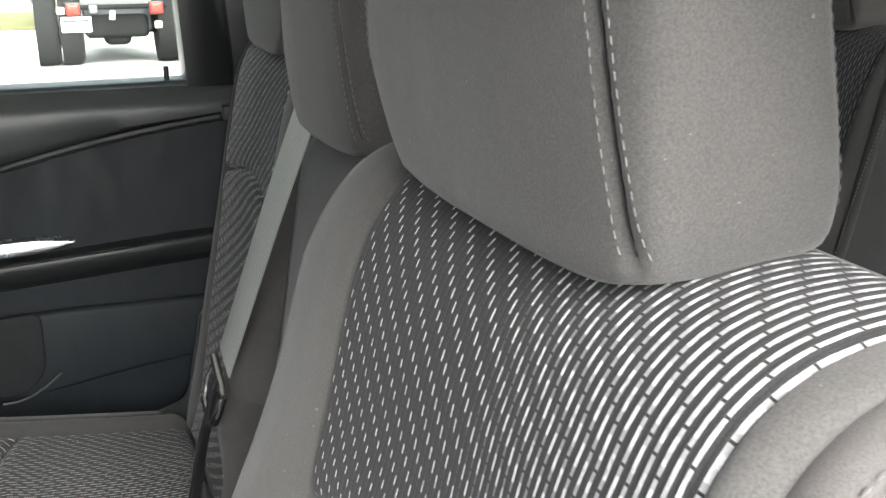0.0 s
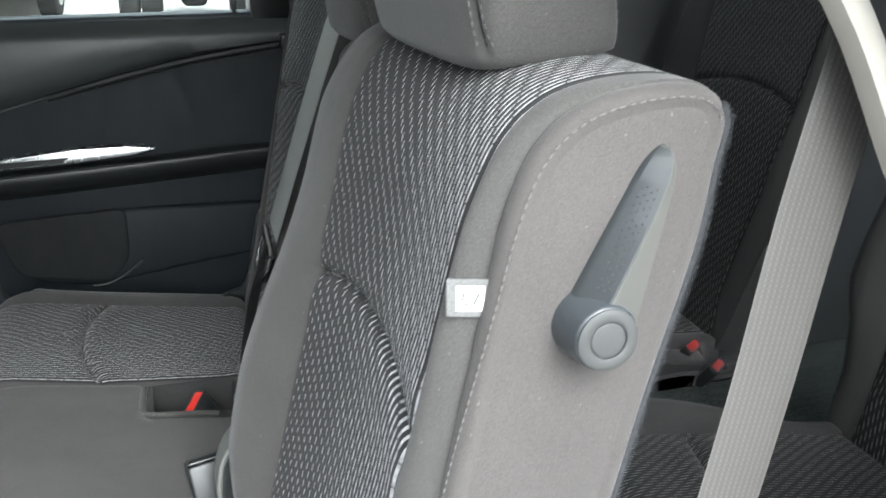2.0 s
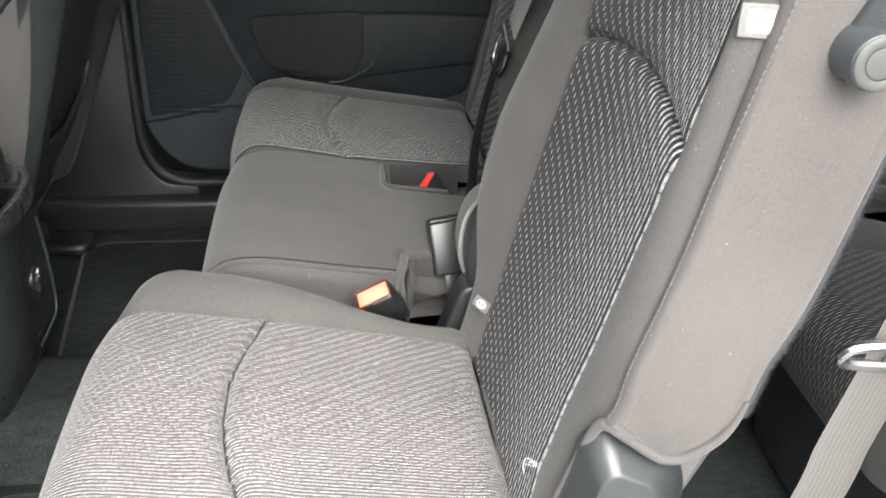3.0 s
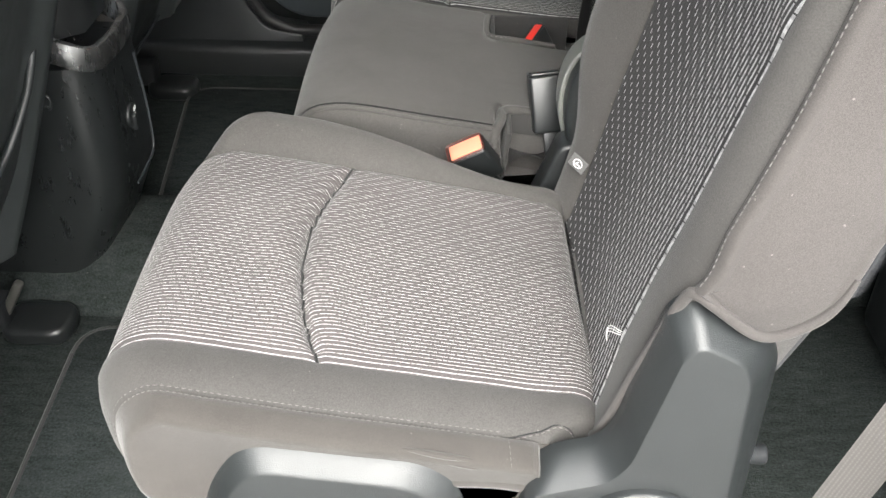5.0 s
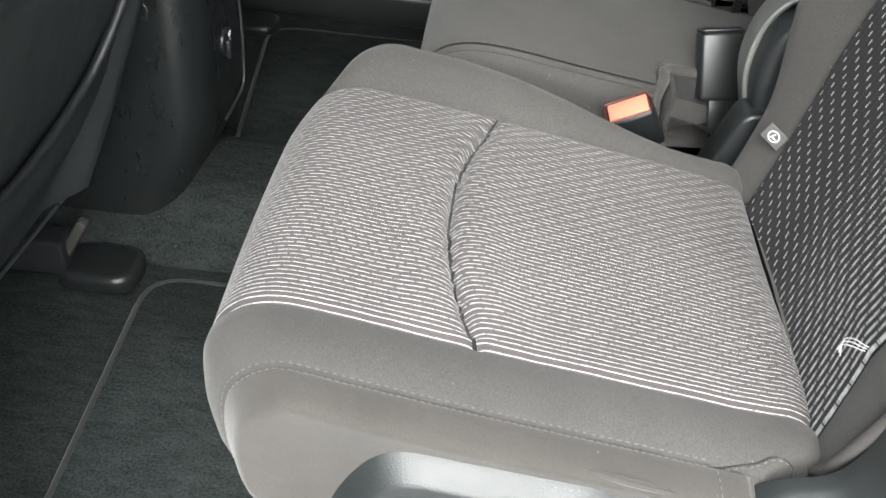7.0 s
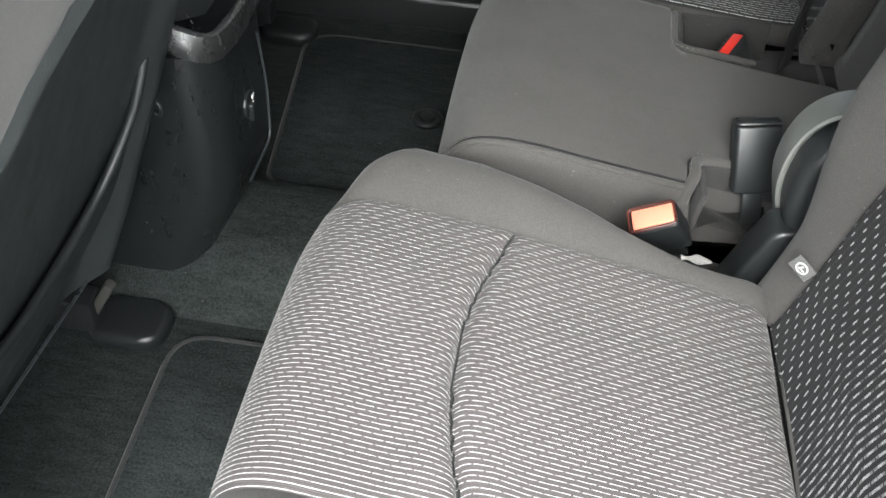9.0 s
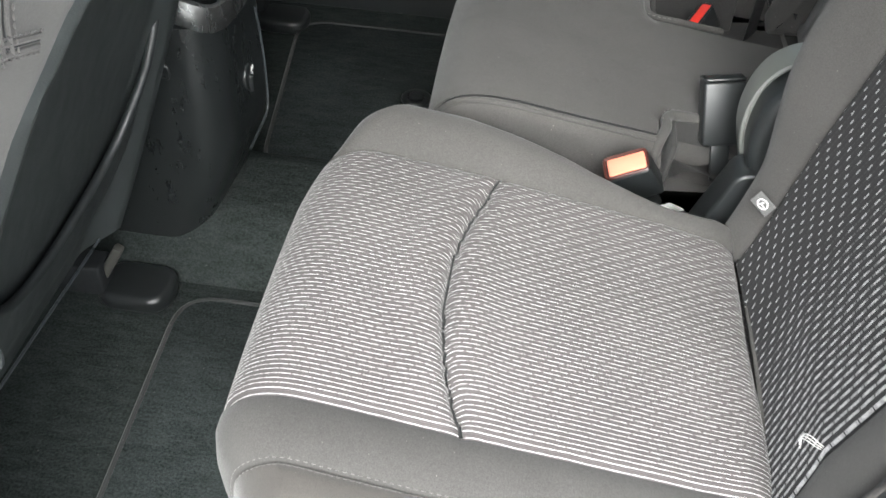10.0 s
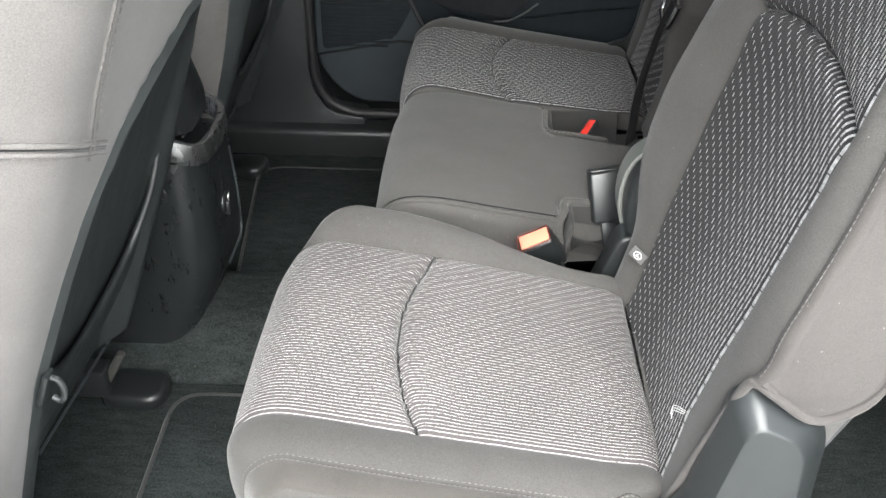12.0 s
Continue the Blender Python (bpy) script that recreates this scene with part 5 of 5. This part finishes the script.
seal = [(-0.51, 1.40, 1.05), (-0.505, 1.40, 0.6), (-0.503, 1.40, 0.25), (-0.498, 1.40, 0.16), (-0.475, 1.40, 0.108), (-0.43, 1.40, 0.085), (-0.36, 1.40, 0.08), (0.3, 1.40, 0.08), (0.42, 1.40, 0.12), (0.5, 1.40, 0.3)]
solo("door_seal", tube(spline(seal, 90), 0.011, 10), RUBBER, "black rubber door seal", "seal", kind="structure")


def far_door():
    d = thing("door_1", "closed black car door with a silver pull and window", "car door", (-0.1, 1.43, 0.08), kind="structure")
    out = rounded([(-0.50, 0.732), (-0.50, 0.17), (-0.43, 0.09), (0.32, 0.09), (0.42, 0.2), (0.44, 0.737)], [0.01, 0.06, 0.06, 0.06, 0.06, 0.01])
    part("door_panel", prism(out, "y", 1.435, 1.50, 0.012, 4), DOOR_GREY, d, "dark grey soft door panel")
    # dark inset below the swept strip
    out = [(0.43, 0.70), (0.214, 0.682), (0.08, 0.664), (-0.05, 0.638), (-0.169, 0.608), (-0.25, 0.587), (-0.305, 0.56), (-0.345, 0.52), (-0.363, 0.48), (-0.355, 0.44), (-0.296, 0.291), (-0.25, 0.20), (0.42, 0.2)]
    inset = part("inset_panel", prism(rounded(out, 0.015, 3), "y", 1.430, 1.4345, 0.001), DOOR_DARK, d, "black recessed door inset")
    part("inset_edge", tube(spline([(-0.37, 1.432, 0.465), (-0.345, 1.43, 0.405), (-0.296, 1.43, 0.291), (-0.26, 1.43, 0.22)], 24), 0.0045, 8), PLASTIC_SOFT, inset)
    pad = []
    for x in np.linspace(-0.495, 0.435, 50):
        zl = float(np.interp(x, [-0.5, -0.4, -0.30, -0.25, -0.17, -0.05, 0.08, 0.214, 0.44], [0.59, 0.59, 0.585, 0.592, 0.613, 0.643, 0.669, 0.687, 0.703]))
        pad.append([(x, y, z) for y, z in ((1.477, 0.7295), (1.462, 0.7325), (1.44, 0.730), (1.422, 0.722), (1.410, 0.710), (1.405, 0.700), (1.408, zl + 0.3 * (0.700 - zl)), (1.418, zl + 0.006), (1.434, zl - 0.002))])
    pad = np.array(pad)
    part("upper_pad", patch(pad, np.zeros(pad.shape[:2]), np.zeros(pad.shape[:2]), lambda i, j: True), LEDGE, d, "padded window ledge, coloured lighter for the window light", 60)
    part("swage_strip", tube(spline([(-0.175, 1.428, 0.607), (-0.1, 1.421, 0.627), (0.0, 1.419, 0.650), (0.1, 1.419, 0.668), (0.25, 1.42, 0.688)], 40), 0.006, 8), PLASTIC_GREY, d, "satin edge strip")
    arm = spline([(-0.352, 0.478), (-0.3, 0.481), (-0.162, 0.487), (0.0, 0.496), (0.14, 0.504), (0.40, 0.515)], 40)
    bm = bmesh.new()
    rows = []
    for k, (x, z) in enumerate(arm):
        t = min(1, (k + 1) / 4)
        rows.append([bm.verts.new((x, 1.435 - dy * t, z + dz)) for dy, dz in ((0, 0.006), (0.028, 0.006), (0.036, 0.003), (0.038, -0.004), (0.034, -0.02), (0.02, -0.034), (0.0, -0.045))])
    for a, b in zip(rows, rows[1:]):
        for j in range(6):
            bm.faces.new((a[j], a[j + 1], b[j + 1], b[j]))
    bm.faces.new(rows[0])
    bm.faces.new(rows[-1])
    arm_ob = part("armrest", bm, PLASTIC, d, "black armrest ledge")
    part("armrest_edge", tube([(x, 1.399, z + 0.003) for x, z in arm[3:]], 0.0025, 6), PLASTIC_GREY, arm_ob)
    part("armrest_cap", rbox((-0.35, 1.405, 0.475), (0.012, 0.014, 0.022), 0.004), SILVER, arm_ob, "bright cap")
    out = [(-0.33, 0.494), (-0.251, 0.498), (-0.14, 0.502), (-0.05, 0.509), (-0.012, 0.518), (-0.06, 0.524), (-0.14, 0.524), (-0.25, 0.514), (-0.33, 0.503)]
    part("pull_handle", prism(rounded(out, 0.004, 3), "y", 1.405, 1.43, 0.003), SILVER, d, "bright silver pull handle")
    part("pull_recess", prism(rounded([(-0.27, 0.499), (-0.165, 0.504), (-0.15, 0.512), (-0.26, 0.509)], 0.002, 3), "y", 1.4035, 1.406, 0.0), PLASTIC, d)
    cup = part("lever_cup", prism(rounded([(-0.395, 0.605), (-0.30, 0.602), (-0.262, 0.632), (-0.268, 0.66), (-0.38, 0.664)], 0.018), "y", 1.399, 1.437, 0.003), PLASTIC, d, "black lever cup")
    part("release_lever", prism(rounded([(-0.375, 0.617), (-0.33, 0.622), (-0.28, 0.632), (-0.28, 0.655), (-0.32, 0.652), (-0.36, 0.63)], 0.008), "y", 1.389, 1.400, 0.004), CHROME, cup, "chrome release lever")
    out = rounded([(-0.274, 0.395), (-0.235, 0.29), (-0.132, 0.275), (0.09, 0.306), (0.4, 0.33), (0.4, 0.40), (-0.06, 0.412)], [0.02, 0.03, 0.04, 0.06, 0.02, 0.02, 0.03])
    part("door_pocket", prism(out, "y", 1.416, 1.435, 0.009, 3), DOOR_DARK, d, "moulded black door pocket")
    out = rounded([(-0.285, 0.405), (-0.258, 0.308), (-0.11, 0.284), (-0.074, 0.32), (-0.072, 0.415)], [0.02, 0.03, 0.03, 0.03, 0.02])
    part("bottle_recess", prism(out, "y", 1.4105, 1.418, 0.003, 3), PLASTIC_MATT, d, "dark bottle recess")
    # lip strip only as long as the highlight it stands in for
    part("recess_edge", tube(spline([(-0.14, 1.409, 0.280), (-0.11, 1.408, 0.283), (-0.078, 1.407, 0.300), (-0.055, 1.408, 0.318)], 16), 0.0022, 8), PLASTIC_GREY, d, "pocket lip strip, cut to its highlight")
    out = rounded([(-0.485, 0.205), (-0.335, 0.235), (-0.30, 0.30), (-0.375, 0.462), (-0.485, 0.462)], 0.015)
    grille = part("speaker_grille", prism(out, "y", 1.430, 1.437, 0.002), DOOR_DARK, d, "black speaker grille")
    for k in range(27):
        z = 0.216 + 0.009 * k
        x1 = np.interp(z, [0.2, 0.235, 0.30, 0.46], [-0.36, -0.34, -0.31, -0.38])
        part("grille_rib", rbox(((-0.48 + x1) / 2, 1.4295, z), (x1 + 0.48, 0.003, 0.0035), 0.0008, 1), DOOR_DARK, grille)
    part("panel_split", tube([(-0.495, 1.434, 0.194), (-0.40, 1.434, 0.212), (-0.33, 1.434, 0.226), (-0.25, 1.434, 0.222)], 0.003, 6), RUBBER, d)
    pin = part("lock_pin", disc((0.138, 1.455, 0.731), 0.004, 0.024, (0, 0, 1), 14, 0.0015), PLASTIC, d, "small black lock pin")
    part("pin_collar", disc((0.138, 1.455, 0.731), 0.009, 0.005, (0, 0, 1), 18, 0.002), PLASTIC_GREY, pin)
    # window frame and pane
    part("window_frame", prism(rounded([(0.164, 0.718), (0.237, 0.718), (0.205, 1.18), (0.145, 1.18)], 0.003), "y", 1.43, 1.50, 0.004), PLASTIC, d, "black window frame")
    part("window_frame", prism([(-0.50, 1.14), (0.205, 1.14), (0.20, 1.2), (-0.50, 1.2)], "y", 1.43, 1.50, 0.004), PLASTIC, d)
    part("window_frame", prism([(-0.54, 0.74), (-0.49, 0.74), (-0.50, 1.2), (-0.54, 1.2)], "y", 1.43, 1.50, 0.004), PLASTIC, d)
    part("weather_strip", rbox((-0.17, 1.478, 0.729), (0.67, 0.006, 0.010), 0.002), RUBBER, d)
    pane = part("window_pane", rbox((-0.17, 1.485, 0.94), (0.66, 0.004, 0.44), 0.001, 1), GLASS, d, "clear side window glass")
    pane.visible_shadow = False


far_door()

# ---- body shell: roof, rear quarter, front and tail ----
solo("ceiling", prism(rounded([(0.0, 1.19), (0.15, 1.25), (1.316, 1.25), (1.466, 1.19), (1.5, 1.29), (-0.03, 1.29)], 0.02), "x", -0.9, 2.0, 0.0), HEADLINER, "beige cloth headliner", "ceiling", kind="structure")
solo("far_body_side", prism([(-1.6, -0.3), (2.0, -0.3), (2.0, 0.70), (-1.6, 0.69)], "y", 1.505, 1.53, 0.004), PLASTIC, "dark outer body side", "wall", kind="structure")
solo("wall_far_front", prism([(-1.6, 0.0), (-0.66, 0.0), (-0.66, 0.74), (-1.6, 0.70)], "y", 1.43, 1.50, 0.004), PLASTIC_SOFT, "black far front door trim", "wall", kind="structure")
solo("wall_far_quarter", prism([(0.42, 0.0), (2.0, 0.0), (2.0, 0.78), (0.45, 0.762)], "y", 1.33, 1.50, 0.01), PLASTIC_SOFT, "black far rear quarter trim", "wall", kind="structure")
solo("far_pillar", prism([(0.23, 0.73), (0.52, 0.75), (0.40, 1.2), (0.20, 1.2)], "y", 1.42, 1.50, 0.01), PLASTIC, "dark far rear pillar", "pillar", kind="structure")
solo("tail_pillar", prism([(0.85, 0.765), (1.02, 0.765), (0.97, 1.24), (0.82, 1.24)], "y", 1.35, 1.5, 0.01), BEIGE, "beige tail pillar trim", "pillar", kind="structure")
solo("wall_tail", prism([(0.0, 0.0), (1.466, 0.0), (1.466, 0.72), (0.0, 0.72)], "x", 1.95, 2.02, 0.01), PLASTIC_SOFT, "black tailgate trim", "wall", kind="structure")
solo("wall_dash", prism([(0.0, 0.0), (1.466, 0.0), (1.466, 0.62), (0.0, 0.62)], "x", -1.65, -1.5, 0.02), PLASTIC_SOFT, "black dashboard", "wall", kind="structure")
solo("wall_near_front", prism([(-1.6, 0.0), (-0.78, 0.0), (-0.78, 0.74), (-1.6, 0.70)], "y", -0.03, 0.03, 0.004), PLASTIC_SOFT, "black near front door trim", "wall", kind="structure")
solo("near_sill", prism(rounded([(0.02, -0.12), (0.02, 0.055), (0.06, 0.064), (0.10, 0.055), (0.10, -0.12)], 0.008), "x", -1.4, 0.55, 0.0), PLASTIC_SOFT, "black plastic sill trim at the open doorway", "sill", kind="structure")

# the open near door, out of view ahead of the doorway, kept to shade the backrest
solo("unseen_door", prism(rounded([(-1.0, 0.75), (-1.0, 0.05), (-0.9, -0.05), (-0.15, -0.05), (-0.06, 0.05), (-0.06, 0.75)], 0.05), "x", -0.86, -0.78, 0.012), PLASTIC_MID, "unseen open rear door with dark trim, shades the lower backrest", "car door", kind="structure")
solo("unseen_door_frame", tube(spline([(-0.82, -1.0, 0.74), (-0.82, -0.95, 1.0), (-0.82, -0.85, 1.1), (-0.82, -0.3, 1.14), (-0.82, -0.06, 1.14), (-0.82, -0.06, 0.74)], 40), 0.022, 8), PLASTIC, "black window frame of the unseen open door", "window frame", kind="structure")

# near pillar between the doors, just out of view, added to block light from ahead
solo("unseen_centre_pillar", prism(rounded([(-0.76, -0.12), (-0.50, -0.12), (-0.52, 0.5), (-0.56, 1.2), (-0.70, 1.2), (-0.74, 0.5)], 0.03), "y", -0.05, 0.045, 0.012, 3), PLASTIC_SOFT, "unseen black pillar between the near doors, blocks light", "pillar", kind="structure")
# roof rail out of view, added to shade the top of the seat
solo("unseen_roof_rail", prism(rounded([(-0.04, 1.17), (-0.03, 1.27), (0.07, 1.27), (0.06, 1.16), (0.01, 1.13)], 0.015), "x", -0.9, 2.0, 0.0), HEADLINER, "unseen beige roof rail over the near doorway, shades the upper seat", "roof rail", kind="structure")

# near rear pillar with its beige trim and seal
near_pillar = thing("near_pillar", "beige pillar trim with a black rubber seal at the open doorway", "pillar", (0.4, 0.08, 0.6), kind="structure")
part("pillar_trim", ribbon([(0.06, 0.12, 1.2), (0.125, 0.12, 1.10), (0.205, 0.12, 0.98), (0.262, 0.12, 0.899), (0.298, 0.12, 0.85), (0.334, 0.12, 0.787), (0.350, 0.12, 0.765)], [(1, 0.25, 0.6)], 0.015, 0.012), BEIGE, near_pillar)
part("pillar_panel", prism([(0.06, 1.22), (0.205, 0.965), (0.285, 0.875), (0.318, 0.825), (0.345, 0.77), (0.40, 0.745), (0.52, 0.745), (0.42, 1.22)], "y", 0.1275, 0.135, 0.002), PLASTIC_MATT, near_pillar, "dark pillar panel behind the trim")
part("pillar_foot", rbox((0.372, 0.12, 0.758), (0.05, 0.03, 0.014), 0.005, 3, turn(0, 16, 0)), BEIGE, near_pillar)
part("rubber_seal", tube(spline([(0.09, 0.085, 1.2), (0.155, 0.085, 1.10), (0.24, 0.085, 0.975), (0.295, 0.085, 0.895), (0.335, 0.085, 0.845), (0.375, 0.085, 0.785), (0.42, 0.085, 0.70), (0.47, 0.085, 0.55)], 50), 0.013, 10), RUBBER, near_pillar)
part("pillar_frame", tube(spline([(0.11, 0.05, 1.22), (0.175, 0.05, 1.12), (0.27, 0.05, 0.98), (0.33, 0.05, 0.90), (0.38, 0.05, 0.83), (0.43, 0.05, 0.74), (0.5, 0.05, 0.55)], 50), 0.024, 10), PLASTIC_MID, near_pillar)
solo("wall_near_quarter", prism([(0.40, 0.0), (2.0, 0.0), (2.0, 0.76), (0.47, 0.74), (0.40, 0.55)], "y", -0.03, 0.16, 0.02), PLASTIC_SOFT, "black near rear quarter trim", "wall", kind="structure")

# near seat belt hanging from the pillar to the sill
belt = thing("seat_belt", "grey woven seat belt hanging beside the seat with its latch", "seat belt", (0.23, 0.15, 0.1))
part("webbing", ribbon([(0.37, 0.160, 0.99), (0.345, 0.155, 0.90), (0.325, 0.150, 0.83), (0.309, 0.150, 0.754), (0.290, 0.150, 0.64), (0.263, 0.150, 0.507), (0.240, 0.148, 0.42), (0.228, 0.146, 0.365), (0.165, 0.146, 0.12)], [(1, 0.1, -0.2)], 0.046, 0.0016, 60), BELT, belt)
latch = part("latch_plate", tube(spline([(0.217, 0.143, 0.503), (0.222, 0.138, 0.513), (0.255, 0.140, 0.512), (0.288, 0.146, 0.503), (0.301, 0.150, 0.494), (0.296, 0.152, 0.485), (0.255, 0.148, 0.490), (0.222, 0.145, 0.496), (0.217, 0.143, 0.503)], 48), 0.0045, 8), STEEL, belt, "chromed steel latch plate")
part("latch_bar", tube([(0.250, 0.1415, 0.496), (0.299, 0.1455, 0.489)], 0.005, 12), STEEL, latch)

# far belt with its latch in front of the far backrest
fb = thing("seat_belt", "black seat belt lying down the far seat with a chrome latch", "seat belt", (0.12, 0.95, 0.3))
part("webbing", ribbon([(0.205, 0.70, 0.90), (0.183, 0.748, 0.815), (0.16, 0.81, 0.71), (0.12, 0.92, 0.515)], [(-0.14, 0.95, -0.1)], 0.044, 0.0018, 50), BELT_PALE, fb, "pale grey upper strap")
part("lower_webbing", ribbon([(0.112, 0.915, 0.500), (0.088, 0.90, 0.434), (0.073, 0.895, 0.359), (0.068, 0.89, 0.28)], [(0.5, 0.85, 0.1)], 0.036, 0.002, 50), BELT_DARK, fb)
part("latch_tongue", rbox((0.108, 0.93, 0.468), (0.012, 0.05, 0.04), 0.005, 3, turn(0, 20, 0)), PLASTIC, fb, "black tongue block")
part("latch_plate", join(tube([(0.112, 0.939, 0.515), (0.112, 0.891, 0.489)], 0.0045, 10), tube([(0.099, 0.942, 0.468), (0.099, 0.907, 0.451)], 0.004, 10), tube([(0.112, 0.934, 0.512), (0.104, 0.944, 0.49), (0.099, 0.94, 0.467)], 0.0028, 8), tube([(0.112, 0.894, 0.491), (0.107, 0.897, 0.47), (0.099, 0.909, 0.452)], 0.0028, 8)), CHROME, fb, "chrome latch ring")
part("label_scrap", rbox((0.088, 0.93, 0.40), (0.002, 0.012, 0.03), 0.0008, 1, turn(20, 10, 0)), TAG_WHITE, fb, "white label scrap")

# coat clip by the far backrest
solo("belt_guide", rbox((0.215, 1.392, 0.692), (0.02, 0.022, 0.022), 0.003), PLASTIC, "small black belt guide on the far pillar", "belt guide")

# ---- third row ----


def third_row_seat(y0, group):
    PLACE[0] = Matrix.Translation((0.76, y0 - 0.327, 0.0))
    s = thing("rear_seat", "cloth third-row seat with faint dashes, coloured darker for shade", "car seat", (-0.1, 0.345, 0.02), group)
    # the shade back here is in the cloth colours
    seat_cushion(s, CLOTH_SHADED, DASH_SHADED, CLOTH_SHADED, THREAD_DARK)
    seat_backrest(s, CLOTH_SHADED, DASH_SHADED, CLOTH_SHADED, PLUSH)
    headrest(s, CLOTH, THREAD_DARK)
    part("seat_box", rbox((-0.1, 0.345, 0.11), (0.45, 0.38, 0.18), 0.02), PLASTIC_SOFT, s)
    PLACE[0] = Matrix()


solo("rear_floor_step", prism(rounded([(0.69, 0.0), (0.69, 0.235), (0.86, 0.235), (0.86, 0.0)], 0.012), "x", 0.40, 1.0, 0.01), CARPET, "dark carpeted step between the rear seats", "floor", kind="structure")
# buckle red lowered for the shade between the rear seats
RED_SHADED = plastic("red_plastic_shaded", (0.22, 0.014, 0.012), 0.4)
third_row_seat(1.03, "third-row seats")
third_row_seat(0.436, "third-row seats")
buckle("belt_buckle", (0.717, 0.864, 0.295), turn(35, -10, 30), RED_SHADED, "black third-row buckle with a red button", (0.028, 0.017, 0.05))
buckle("belt_buckle", (0.742, 0.833, 0.274), turn(35, -10, 30), RED_SHADED, "black third-row buckle with a red button", (0.028, 0.017, 0.05))

# ---- outside: car park, grass strip, lorry ----
GROUND = -0.40
ASPHALT = carpet("pale_concrete", (0.36, 0.355, 0.345))
GRASS = carpet("dry_grass", (0.20, 0.195, 0.10))
TYRE = plastic("tyre_rubber", (0.011, 0.011, 0.011), 0.85, spec=0.2)
solo("ground", prism([(-300, -300), (300, -300), (300, 300), (-300, 300)], "z", GROUND - 0.1, GROUND, 0), ASPHALT, "pale concrete car park", "ground", kind="structure")
solo("grass_strip", prism([(-60, 16.4), (60, 16.4), (60, 19.8), (-60, 19.8)], "z", GROUND, GROUND + 0.05, 0.01), GRASS, "strip of dry grass", "grass", kind="structure")
solo("far_wall", prism([(-80, GROUND), (80, GROUND), (80, GROUND + 1.2), (-80, GROUND + 1.2)], "y", 34, 34.3, 0.02), BEIGE, "pale low wall behind the car park", "wall", kind="structure")


def truck_wheel(parent, x, y):
    w = part("wheel", disc((x - 0.12, y, GROUND + 0.40), 0.40, 0.235, (1, 0, 0), 40, 0.07), TYRE, parent, "black truck tyre")
    part("rim", disc((x + 0.116, y, GROUND + 0.40), 0.22, 0.01, (1, 0, 0), 30, 0.002), STEEL, w)


def lorry():
    t = thing("chassis_truck", "parked chassis truck with double rear wheels and red lamps", "truck", (0.6, 12.5, GROUND))
    for x in (-0.12, 0.125, 1.15, 1.395):
        truck_wheel(t, x, 11.6)
    part("chassis", rbox((0.62, 12.2, 0.10), (0.74, 1.6, 0.30), 0.04), PLASTIC_MID, t, "dark chassis frame")
    part("tank", rbox((0.60, 11.5, 0.02), (0.68, 0.3, 0.26), 0.06, 4), TYRE, t, "black rounded tank")
    part("axle", disc((0.1, 11.6, GROUND + 0.38), 0.055, 1.1, (1, 0, 0), 20, 0.01), TYRE, t, "dark rear axle")
    part("differential", rbox((0.60, 11.55, -0.11), (0.30, 0.3, 0.17), 0.08, 4), TYRE, t, "rounded axle housing")
    part("bumper", rbox((0.62, 11.27, 0.235), (1.02, 0.08, 0.05), 0.02), TYRE, t, "dark rear cross member")
    part("cab", rbox((0.62, 16.5, 1.0), (2.0, 2.0, 2.2), 0.25, 4), BEIGE, t, "pale truck cab")
    for x in (0.155, 1.02):
        lamp = part("tail_lamp", rbox((x, 11.2, 0.215), (0.14, 0.06, 0.125), 0.035, 4), RED, t, "red tail lamp")
        part("lamp_rim", rbox((x, 11.235, 0.215), (0.165, 0.03, 0.15), 0.035, 3), PLASTIC, lamp)
    for x, z, m in ((0.03, 0.205, BEIGE), (1.03, 0.035, BEIGE), (0.36, 0.215, STEEL)):
        part("marker_lamp", rbox((x, 11.22, z), (0.09, 0.05, 0.085), 0.02, 3), m, t, "pale marker lamp")
    part("hanging_tag", rbox((0.556, 11.3, 0.145), (0.06, 0.01, 0.10), 0.004, 2, turn(0, 8, 0)), TAG_WHITE, t, "small white tag")
    plate = part("number_plate", rbox((0.175, 11.19, 0.06), (0.31, 0.02, 0.165), 0.012, 3), TAG_WHITE, t, "white number plate")
    part("plate_marks", rbox((0.175, 11.178, 0.10), (0.26, 0.006, 0.022), 0.002, 1), PLASTIC_MID, plate)
    for x in (0.06, 0.285):
        part("plate_bolt", rbox((x, 11.178, 0.035), (0.015, 0.006, 0.022), 0.002, 1), PLASTIC_MID, plate)


lorry()


def parked_car():
    """The rear quarter of a pale car parked beyond the truck."""
    c = thing("parked_car", "pale parked car with a dark tyre and silver rim", "car", (-1.6, 13.6, GROUND))
    body = rounded([(12.2, -0.14), (12.55, -0.16), (16.2, -0.16), (16.3, 0.35), (15.2, 0.5), (14.6, 0.98), (12.8, 1.0), (12.2, 0.45)], 0.1)
    part("body", prism(body, "x", -2.6, -0.98, 0.06, 3), BEIGE, c)
    for y in (12.9, 15.4):
        w = part("wheel", disc((-1.18, y, GROUND + 0.33), 0.33, 0.23, (1, -0.1, 0), 40, 0.04), TYRE, c, "black tyre")
        part("rim", disc((-0.952, y - 0.022, GROUND + 0.33), 0.2, 0.008, (1, -0.1, 0), 30, 0.003), STEEL, w, "silver rim")


parked_car()
